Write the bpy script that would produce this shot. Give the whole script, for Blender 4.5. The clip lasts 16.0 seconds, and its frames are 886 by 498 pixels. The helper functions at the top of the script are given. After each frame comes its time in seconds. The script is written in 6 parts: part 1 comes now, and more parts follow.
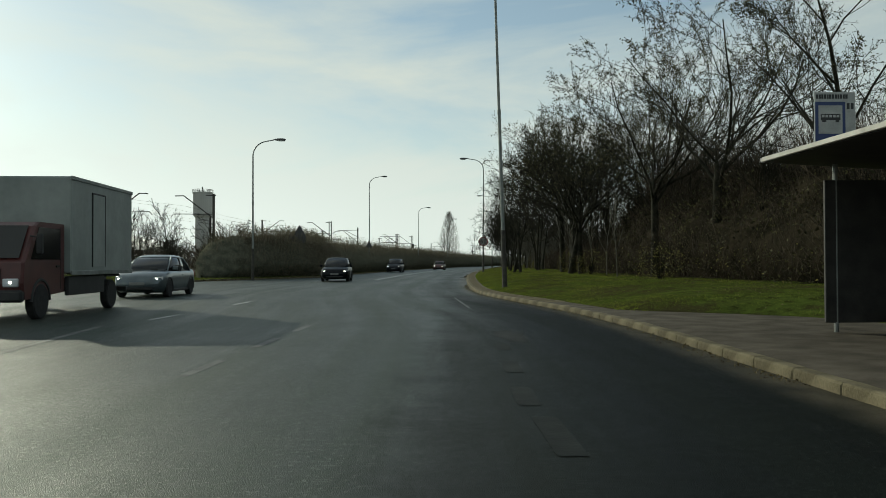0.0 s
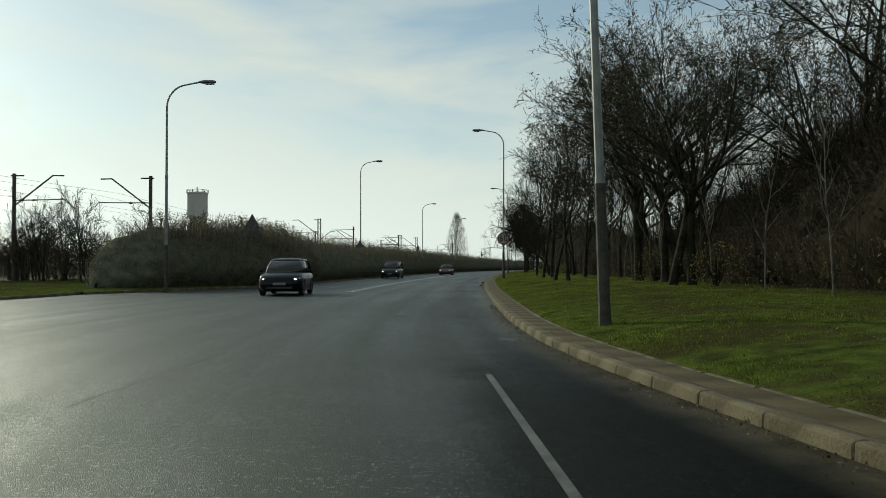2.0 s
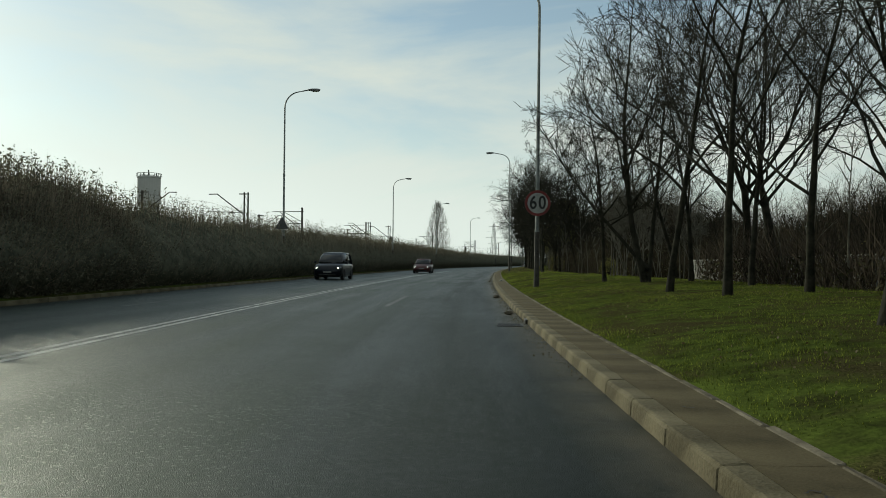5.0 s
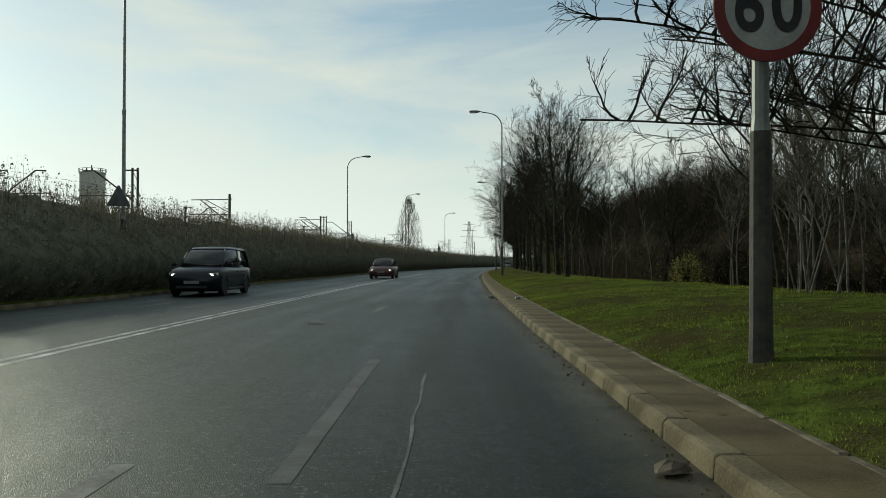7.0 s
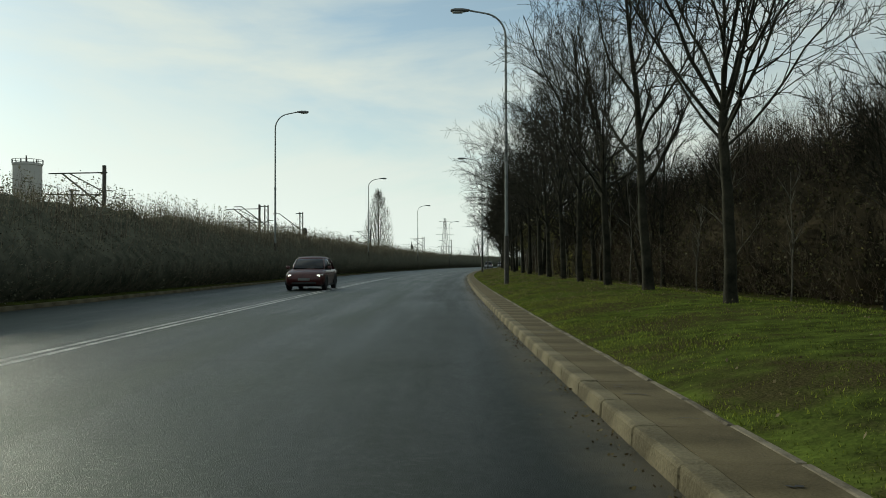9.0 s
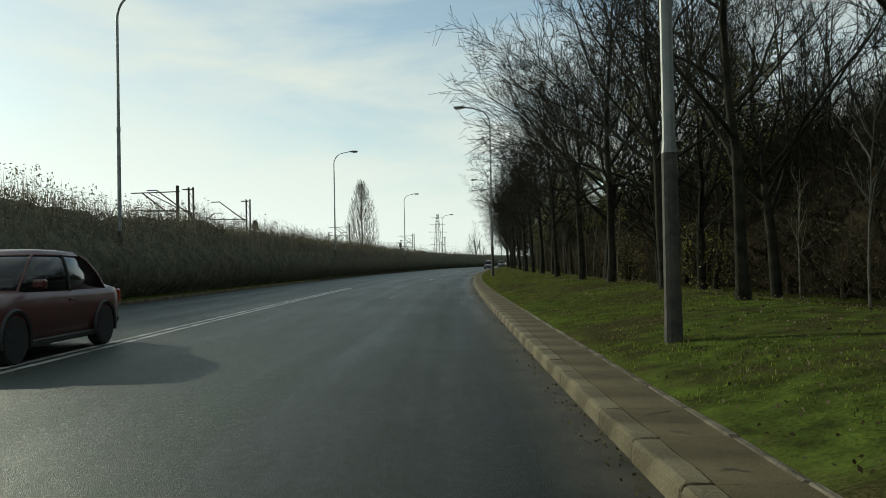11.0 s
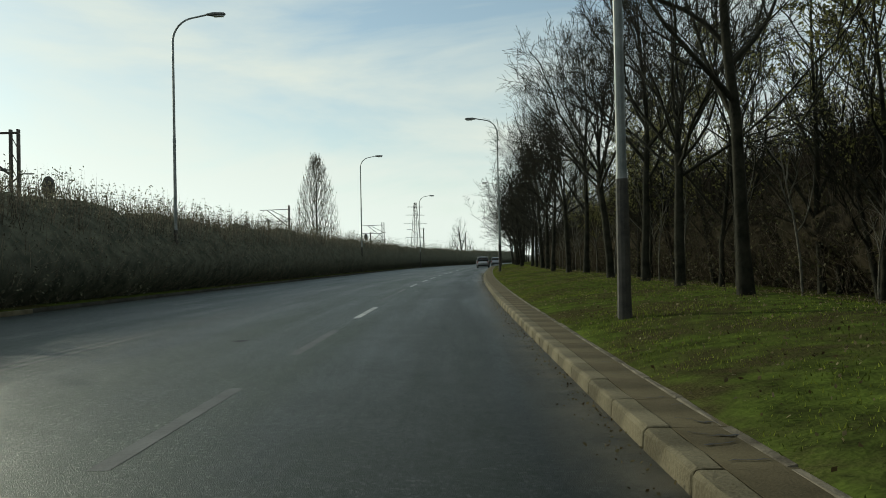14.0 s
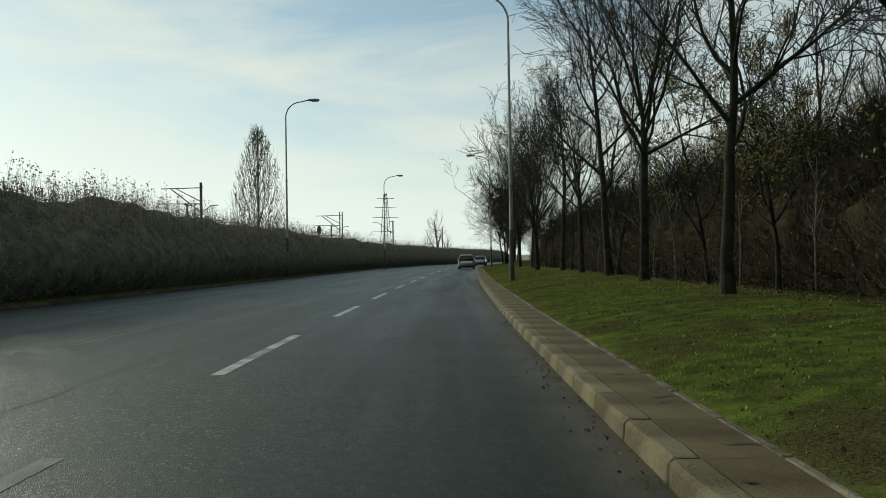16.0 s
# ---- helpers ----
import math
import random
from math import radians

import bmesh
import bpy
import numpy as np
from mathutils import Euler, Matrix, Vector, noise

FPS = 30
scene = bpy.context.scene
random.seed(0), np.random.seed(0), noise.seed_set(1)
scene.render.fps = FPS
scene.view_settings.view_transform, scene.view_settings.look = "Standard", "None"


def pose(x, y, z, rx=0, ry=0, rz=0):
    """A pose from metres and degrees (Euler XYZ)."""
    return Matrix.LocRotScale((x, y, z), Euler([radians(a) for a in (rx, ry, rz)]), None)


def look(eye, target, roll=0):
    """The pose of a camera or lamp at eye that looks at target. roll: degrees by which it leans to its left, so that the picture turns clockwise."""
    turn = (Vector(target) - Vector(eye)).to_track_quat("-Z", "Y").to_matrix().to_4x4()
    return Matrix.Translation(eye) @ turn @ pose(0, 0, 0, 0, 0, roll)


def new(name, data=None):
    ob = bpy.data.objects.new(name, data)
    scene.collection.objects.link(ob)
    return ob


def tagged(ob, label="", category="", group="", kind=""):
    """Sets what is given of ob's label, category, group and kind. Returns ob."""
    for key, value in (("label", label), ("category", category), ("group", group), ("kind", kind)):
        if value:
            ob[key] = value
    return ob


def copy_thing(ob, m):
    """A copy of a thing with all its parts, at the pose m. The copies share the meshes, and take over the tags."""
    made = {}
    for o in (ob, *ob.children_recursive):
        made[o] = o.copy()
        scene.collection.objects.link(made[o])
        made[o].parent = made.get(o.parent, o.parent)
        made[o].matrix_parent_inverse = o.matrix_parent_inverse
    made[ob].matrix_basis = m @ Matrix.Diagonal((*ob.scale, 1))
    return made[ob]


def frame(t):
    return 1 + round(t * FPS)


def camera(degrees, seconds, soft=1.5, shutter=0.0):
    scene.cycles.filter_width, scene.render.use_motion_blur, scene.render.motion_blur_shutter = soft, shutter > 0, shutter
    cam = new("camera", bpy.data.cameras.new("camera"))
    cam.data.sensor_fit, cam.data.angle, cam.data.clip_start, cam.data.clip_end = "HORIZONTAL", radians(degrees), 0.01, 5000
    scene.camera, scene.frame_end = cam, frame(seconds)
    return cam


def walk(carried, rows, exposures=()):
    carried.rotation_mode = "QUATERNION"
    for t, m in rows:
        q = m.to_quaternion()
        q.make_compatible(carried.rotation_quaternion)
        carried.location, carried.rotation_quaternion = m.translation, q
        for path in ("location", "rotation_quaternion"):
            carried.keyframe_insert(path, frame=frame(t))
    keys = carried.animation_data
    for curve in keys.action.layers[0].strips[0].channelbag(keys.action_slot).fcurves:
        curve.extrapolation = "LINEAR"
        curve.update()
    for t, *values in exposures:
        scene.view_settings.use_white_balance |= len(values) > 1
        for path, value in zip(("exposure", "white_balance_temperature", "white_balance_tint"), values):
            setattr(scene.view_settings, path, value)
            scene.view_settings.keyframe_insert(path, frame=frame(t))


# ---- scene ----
import collections

# ---------------------------------------------------------------- camera
cam = camera(57.0, 16.0, soft=0.9, shutter=0.0)
PATH = [
    (0.0, -0.000, 0.000, 1.205, 90.974, 0.133, 1.463),
    (0.5, -0.118, 4.629, 1.201, 91.088, 0.199, 1.609),
    (1.0, -0.221, 9.322, 1.173, 91.184, 0.204, 1.786),
    (1.5, -0.356, 14.206, 1.147, 91.303, 0.136, 1.964),
    (2.0, -0.509, 19.394, 1.164, 91.276, 0.121, 1.989),
    (2.5, -0.652, 24.829, 1.177, 91.168, -0.084, 2.025),
    (3.0, -0.828, 30.463, 1.215, 91.228, -0.273, 2.090),
    (3.5, -0.887, 35.979, 1.173, 91.173, -0.416, 1.925),
    (6.0, -1.294, 63.338, 1.138, 90.791, -0.265, -0.470),
    (6.5, -1.165, 69.210, 1.161, 90.731, -0.155, -0.894),
    (7.0, -0.998, 75.049, 1.128, 91.028, 0.035, -1.286),
    (7.5, -0.797, 80.854, 1.160, 91.034, 0.018, -1.675),
    (8.0, -0.559, 86.753, 1.163, 91.025, -0.099, -2.079),
    (8.5, -0.278, 92.817, 1.170, 91.133, -0.015, -2.575),
    (9.0, 0.000, 99.086, 1.176, 91.026, 0.180, -3.032),
    (11.5, 1.989, 132.398, 1.194, 91.028, 1.284, -3.553),
    (12.0, 2.455, 139.483, 1.180, 91.071, 1.268, -3.729),
    (12.5, 2.948, 146.624, 1.142, 90.996, 1.231, -3.877),
    (13.0, 3.453, 153.817, 1.169, 91.001, 1.449, -4.054),
    (13.5, 3.996, 161.000, 1.149, 90.863, 1.512, -4.392),
    (14.0, 4.602, 168.251, 1.170, 90.799, 1.182, -4.869),
    (14.5, 5.353, 175.630, 1.145, 90.656, 1.200, -5.355),
    (15.0, 6.082, 182.891, 1.157, 90.605, 1.319, -5.813),
    (15.5, 6.831, 190.017, 1.178, 90.679, 1.137, -6.291),
    (16.0, 7.620, 197.031, 1.141, 90.706, 0.895, -6.570),
]
walk(cam, [(r[0], pose(*r[1:])) for r in PATH], exposures=[(0.0, -0.26, 6400.0, -7.0), (3.5, -0.24, 6400.0, -7.0), (8.0, -0.18, 6400.0, -7.0), (11.5, -0.08, 6400.0, -7.0), (16.0, -0.10, 6400.0, -7.0)])

# ---------------------------------------------------------------- light
SUN_AZ, SUN_EL = 42.0, 19.0          # degrees left of the road's first heading, and above the horizon
world = bpy.data.worlds.new("sky")
scene.world = world
world.use_nodes = True
wn, wl = world.node_tree.nodes, world.node_tree.links
sky = wn.new("ShaderNodeTexSky")
sky.sky_type, sky.sun_disc = "NISHITA", False
sky.sun_elevation, sky.sun_rotation = radians(SUN_EL), radians(-SUN_AZ)
sky.air_density, sky.dust_density, sky.ozone_density = 1.0, 0.35, 2.0
wcoord = wn.new("ShaderNodeTexCoord")
wmap = wn.new("ShaderNodeMapping")
wmap.inputs["Scale"].default_value = (1.0, 1.0, 3.6)
wmap.inputs["Rotation"].default_value = (0.0, radians(14), radians(20))
wmap.inputs["Location"].default_value = (3.4, 1.2, 0.0)
wl.new(wcoord.outputs["Generated"], wmap.inputs["Vector"])
wnoise = wn.new("ShaderNodeTexNoise")
wnoise.inputs["Scale"].default_value = 2.1
wnoise.inputs["Detail"].default_value = 7.0
wnoise.inputs["Roughness"].default_value = 0.56
wnoise.inputs["Distortion"].default_value = 0.5
wl.new(wmap.outputs["Vector"], wnoise.inputs["Vector"])
wramp = wn.new("ShaderNodeValToRGB")
wramp.color_ramp.elements[0].position, wramp.color_ramp.elements[0].color = 0.40, (0.26, 0.26, 0.26, 1)
wramp.color_ramp.elements[1].position, wramp.color_ramp.elements[1].color = 0.66, (0.93, 0.93, 0.93, 1)
wl.new(wnoise.outputs["Fac"], wramp.inputs["Fac"])
# thin veil of cloud: a whiter version of the sky behind it
wbw = wn.new("ShaderNodeRGBToBW")
wl.new(sky.outputs["Color"], wbw.inputs["Color"])
wveil = wn.new("ShaderNodeMix")
wveil.data_type, wveil.blend_type = "RGBA", "MULTIPLY"
wveil.inputs["Factor"].default_value = 1.0
wl.new(wbw.outputs["Val"], wveil.inputs["A"])
wveil.inputs["B"].default_value = (1.25, 1.26, 1.26, 1)
whaze = wn.new("ShaderNodeMix")
whaze.data_type = "RGBA"
whaze.inputs["Factor"].default_value = 0.72
wl.new(wveil.outputs["Result"], whaze.inputs["A"])
whaze.inputs["B"].default_value = (7.75, 7.65, 7.5, 1)
wmix = wn.new("ShaderNodeMix")
wmix.data_type = "RGBA"
# the veil thickens towards the horizon
wsep = wn.new("ShaderNodeSeparateXYZ")
wl.new(wcoord.outputs["Generated"], wsep.inputs[0])
wlow = wn.new("ShaderNodeMapRange")
wlow.interpolation_type = "SMOOTHSTEP"
wl.new(wsep.outputs["Z"], wlow.inputs["Value"])
wlow.inputs["From Min"].default_value, wlow.inputs["From Max"].default_value = 0.0, 0.30
wlow.inputs["To Min"].default_value, wlow.inputs["To Max"].default_value = 0.55, 0.0
wsum = wn.new("ShaderNodeMath")
wsum.operation, wsum.use_clamp = "ADD", True
wl.new(wramp.outputs["Color"], wsum.inputs[0])
wl.new(wlow.outputs[0], wsum.inputs[1])
wl.new(wsum.outputs[0], wmix.inputs["Factor"])
wl.new(sky.outputs["Color"], wmix.inputs["A"])
wl.new(whaze.outputs["Result"], wmix.inputs["B"])
wl.new(wmix.outputs["Result"], wn["Background"].inputs["Color"])
wn["Background"].inputs["Strength"].default_value = 0.115

sun = new("sun", bpy.data.lights.new("sun", "SUN"))
sun.data.energy, sun.data.angle, sun.data.color = 2.8, radians(0.6), (1.0, 0.90, 0.76)
az, el = radians(SUN_AZ), radians(SUN_EL)
sun_dir = Vector((-math.sin(az) * math.cos(el), math.cos(az) * math.cos(el), math.sin(el)))
sun.matrix_world = look(sun_dir * 200, (0, 0, 0))

# ---------------------------------------------------------------- materials
def link(nt, a, b):
    nt.links.new(a, b)


def mat(name, c0, c1, rough=0.8, metal=0.0, scale=3.0, fine=40.0, bump=0.0, coat=0.0, spec=0.5, island=0.0, obrand=0.0, rough1=None, space="Object"):
    """A surface between two colours, varied at two scales, with fine relief."""
    m = bpy.data.materials.new(name)
    m.use_nodes = True
    nt = m.node_tree
    b = nt.nodes["Principled BSDF"]
    tc = nt.nodes.new("ShaderNodeTexCoord")
    n1, n2 = nt.nodes.new("ShaderNodeTexNoise"), nt.nodes.new("ShaderNodeTexNoise")
    n1.inputs["Scale"].default_value, n2.inputs["Scale"].default_value = scale, fine
    n1.inputs["Detail"].default_value, n2.inputs["Detail"].default_value = 4, 3
    link(nt, tc.outputs[space], n1.inputs["Vector"])
    link(nt, tc.outputs[space], n2.inputs["Vector"])
    ad = nt.nodes.new("ShaderNodeMath")
    ad.operation = "MULTIPLY_ADD"
    link(nt, n2.outputs["Fac"], ad.inputs[0])
    ad.inputs[1].default_value = 0.45
    sc = nt.nodes.new("ShaderNodeMath")
    sc.operation = "MULTIPLY_ADD"
    link(nt, n1.outputs["Fac"], sc.inputs[0])
    sc.inputs[1].default_value, sc.inputs[2].default_value = 1.5, -0.5
    link(nt, sc.outputs[0], ad.inputs[2])
    last = ad.outputs[0]
    for amount, node in ((island, "ShaderNodeNewGeometry"), (obrand, "ShaderNodeObjectInfo")):
        if amount:
            rn = nt.nodes.new(node)
            ma = nt.nodes.new("ShaderNodeMath")
            ma.operation = "MULTIPLY_ADD"
            link(nt, rn.outputs["Random Per Island" if island and node.endswith("Geometry") else "Random"], ma.inputs[0])
            ma.inputs[1].default_value = amount
            sb = nt.nodes.new("ShaderNodeMath")
            sb.operation = "SUBTRACT"
            link(nt, last, sb.inputs[0])
            sb.inputs[1].default_value = amount / 2
            link(nt, sb.outputs[0], ma.inputs[2])
            last = ma.outputs[0]
    rp = nt.nodes.new("ShaderNodeValToRGB")
    rp.color_ramp.elements[0].position, rp.color_ramp.elements[0].color = 0.2, (*c0, 1)
    rp.color_ramp.elements[1].position, rp.color_ramp.elements[1].color = 0.85, (*c1, 1)
    link(nt, last, rp.inputs["Fac"])
    link(nt, rp.outputs["Color"], b.inputs["Base Color"])
    b.inputs["Roughness"].default_value, b.inputs["Metallic"].default_value = rough, metal
    b.inputs["Specular IOR Level"].default_value = spec
    if coat:
        b.inputs["Coat Weight"].default_value, b.inputs["Coat Roughness"].default_value = coat, 0.08
    if rough1 is not None:
        mr = nt.nodes.new("ShaderNodeMapRange")
        link(nt, last, mr.inputs["Value"])
        mr.inputs["To Min"].default_value, mr.inputs["To Max"].default_value = rough, rough1
        link(nt, mr.outputs[0], b.inputs["Roughness"])
    if bump:
        bp = nt.nodes.new("ShaderNodeBump")
        bp.inputs["Strength"].default_value, bp.inputs["Distance"].default_value = bump, 0.02
        link(nt, n2.outputs["Fac"], bp.inputs["Height"])
        link(nt, bp.outputs["Normal"], b.inputs["Normal"])
    return m


def glow(name, colour, strength):
    m = bpy.data.materials.new(name)
    m.use_nodes = True
    b = m.node_tree.nodes["Principled BSDF"]
    b.inputs["Base Color"].default_value = (*colour, 1)
    b.inputs["Emission Color"].default_value = (*colour, 1)
    b.inputs["Emission Strength"].default_value = strength
    return m


def leaf_mat(name, c0, c1, trans=0.35, rough=0.6):
    """Thin leaves: some of the light goes through."""
    m = mat(name, c0, c1, rough=rough, scale=0.6, fine=6, island=0.9, spec=0.08)
    nt = m.node_tree
    b, out = nt.nodes["Principled BSDF"], nt.nodes["Material Output"]
    tr, mx = nt.nodes.new("ShaderNodeBsdfTranslucent"), nt.nodes.new("ShaderNodeMixShader")
    rp = [n for n in nt.nodes if n.type == "VALTORGB"][0]
    link(nt, rp.outputs["Color"], tr.inputs["Color"])
    mx.inputs[0].default_value = trans
    link(nt, b.outputs[0], mx.inputs[1])
    link(nt, tr.outputs[0], mx.inputs[2])
    link(nt, mx.outputs[0], out.inputs["Surface"])
    return m


def asphalt_mat():
    """Worn asphalt. The UV map holds metres from the kerb and metres along the road."""
    m = bpy.data.materials.new("worn_asphalt")
    m.use_nodes = True
    nt = m.node_tree
    N, b = nt.nodes.new, nt.nodes["Principled BSDF"]
    tc, uv = N("ShaderNodeTexCoord"), N("ShaderNodeUVMap")

    def noise_of(scale, detail=5, vec=None, rough=0.6):
        n = N("ShaderNodeTexNoise")
        n.inputs["Scale"].default_value, n.inputs["Detail"].default_value, n.inputs["Roughness"].default_value = scale, detail, rough
        link(nt, vec or tc.outputs["Object"], n.inputs["Vector"])
        return n.outputs["Fac"]

    def math_of(op, a, c, d=None, clamp=False):
        n = N("ShaderNodeMath")
        n.operation, n.use_clamp = op, clamp
        for i, v in enumerate((a, c, d)):
            if v is None:
                continue
            if isinstance(v, (int, float)):
                n.inputs[i].default_value = v
            else:
                link(nt, v, n.inputs[i])
        return n.outputs[0]

    sp = N("ShaderNodeSeparateXYZ")
    link(nt, uv.outputs["UV"], sp.inputs[0])
    across, along = sp.outputs["X"], sp.outputs["Y"]
    # streaks drawn out along the lanes
    mp = N("ShaderNodeMapping")
    mp.inputs["Scale"].default_value = (1.0, 0.045, 1.0)
    link(nt, uv.outputs["UV"], mp.inputs["Vector"])
    streak = noise_of(1.5, 5, mp.outputs["Vector"])
    patch = noise_of(0.16, 4)
    mid = noise_of(1.1, 5)
    grain = noise_of(170.0, 2)
    stone = N("ShaderNodeTexVoronoi")
    stone.inputs["Scale"].default_value = 150.0
    link(nt, tc.outputs["Object"], stone.inputs["Vector"])
    mottle = noise_of(8.0, 4)
    fleck = noise_of(38.0, 3)
    # polished wheel tracks, two to a lane
    track = math_of("SINE", math_of("MULTIPLY_ADD", across, 3.9, math_of("MULTIPLY", patch, 1.6)), 0.0)
    v = math_of("MULTIPLY", streak, 0.70)
    v = math_of("MULTIPLY_ADD", patch, 0.46, v)
    v = math_of("MULTIPLY_ADD", mid, 0.22, v)
    v = math_of("MULTIPLY_ADD", mottle, 0.34, v)
    v = math_of("MULTIPLY_ADD", fleck, 0.50, v)
    v = math_of("MULTIPLY_ADD", grain, 0.50, v)
    v = math_of("MULTIPLY_ADD", track, 0.045, v)
    v = math_of("ADD", v, -0.50)
    rp = N("ShaderNodeValToRGB")
    e = rp.color_ramp.elements
    e[0].position, e[0].color = 0.76, (0.0026, 0.0048, 0.0037, 1)
    e[1].position, e[1].color = 1.10, (0.0225, 0.0325, 0.0240, 1)
    link(nt, v, rp.inputs["Fac"])
    # sand and leaf dust in the last half metre before the kerb
    edge = math_of("MULTIPLY_ADD", across, 2.4, 1.45, True)
    ragged = noise_of(1.7, 6)
    dust = math_of("MULTIPLY", edge, math_of("MULTIPLY_ADD", ragged, 2.6, -0.55, True), None, True)
    dc = N("ShaderNodeMix")
    dc.data_type = "RGBA"
    link(nt, dust, dc.inputs["Factor"])
    dc.inputs["B"].default_value = (0.078, 0.066, 0.046, 1)
    # pale grains of the aggregate, coloured light for the sun's sparkle on them
    glint_grit = N("ShaderNodeTexVoronoi")
    glint_grit.inputs["Scale"].default_value = 34.0
    link(nt, tc.outputs["Object"], glint_grit.inputs["Vector"])
    gs = N("ShaderNodeSeparateColor")
    link(nt, glint_grit.outputs["Color"], gs.inputs[0])
    pale = math_of("MULTIPLY", math_of("GREATER_THAN", gs.outputs[0], 0.66), math_of("LESS_THAN", math_of("MULTIPLY_ADD", gs.outputs[1], 0.25, glint_grit.outputs["Distance"]), 0.46))
    pale = math_of("MULTIPLY", pale, math_of("MULTIPLY_ADD", patch, 2.0, -0.45, True))
    gc = N("ShaderNodeMix")
    gc.data_type = "RGBA"
    link(nt, math_of("MULTIPLY", pale, 0.8), gc.inputs["Factor"])
    link(nt, rp.outputs["Color"], gc.inputs["A"])
    gc.inputs["B"].default_value = (0.20, 0.215, 0.195, 1)
    # outer lane looks dimmer through the windscreen: that dimness is put into its colour
    mr = N("ShaderNodeMapRange")
    mr.interpolation_type = "SMOOTHSTEP"
    link(nt, math_of("MULTIPLY_ADD", mid, 0.5, across), mr.inputs["Value"])
    mr.inputs["From Min"].default_value, mr.inputs["From Max"].default_value = -3.2, -0.9
    mr.inputs["To Min"].default_value, mr.inputs["To Max"].default_value = 0.0, 0.56
    # the bus bay has newer, blacker asphalt with a worn edge
    so = N("ShaderNodeSeparateXYZ")
    link(nt, tc.outputs["Object"], so.inputs[0])
    bx = N("ShaderNodeMapRange")
    bx.interpolation_type = "SMOOTHSTEP"
    link(nt, math_of("MULTIPLY_ADD", mid, 0.9, math_of("MULTIPLY_ADD", streak, 0.8, so.outputs["X"])), bx.inputs["Value"])
    bx.inputs["From Min"].default_value, bx.inputs["From Max"].default_value = 0.0, 0.75
    by = N("ShaderNodeMapRange")
    by.interpolation_type = "SMOOTHSTEP"
    link(nt, so.outputs["Y"], by.inputs["Value"])
    by.inputs["From Min"].default_value, by.inputs["From Max"].default_value = 26.0, 40.0
    by.inputs["To Min"].default_value, by.inputs["To Max"].default_value = 0.80, 0.0
    bay = math_of("MULTIPLY", bx.outputs[0], by.outputs[0])
    dark = math_of("MAXIMUM", bay, mr.outputs[0])
    keep = math_of("SUBTRACT", 1.0, dark)
    mm = N("ShaderNodeMix")
    mm.data_type, mm.blend_type = "RGBA", "MULTIPLY"
    mm.inputs["Factor"].default_value = 1.0
    link(nt, gc.outputs["Result"], mm.inputs["A"])
    link(nt, keep, mm.inputs["B"])
    link(nt, mm.outputs["Result"], dc.inputs["A"])
    link(nt, dc.outputs["Result"], b.inputs["Base Color"])
    rr = N("ShaderNodeMapRange")
    link(nt, v, rr.inputs["Value"])
    rr.inputs["From Min"].default_value, rr.inputs["From Max"].default_value = 0.7, 1.05
    rr.inputs["To Min"].default_value, rr.inputs["To Max"].default_value = 0.42, 0.60
    link(nt, rr.outputs[0], b.inputs["Roughness"])
    link(nt, math_of("MULTIPLY_ADD", bay, -0.15, math_of("MULTIPLY_ADD", mr.outputs[0], -0.10, 0.24)), b.inputs["Specular IOR Level"])
    b.inputs["Specular Tint"].default_value = (0.82, 1.0, 0.82, 1)
    h = math_of("MULTIPLY_ADD", grain, 0.6, math_of("MULTIPLY_ADD", fleck, 0.5, math_of("MULTIPLY", stone.outputs["Distance"], -0.8)))
    bp = N("ShaderNodeBump")
    bp.inputs["Strength"].default_value, bp.inputs["Distance"].default_value = 0.60, 0.008
    link(nt, h, bp.inputs["Height"])
    link(nt, bp.outputs["Normal"], b.inputs["Normal"])
    return m


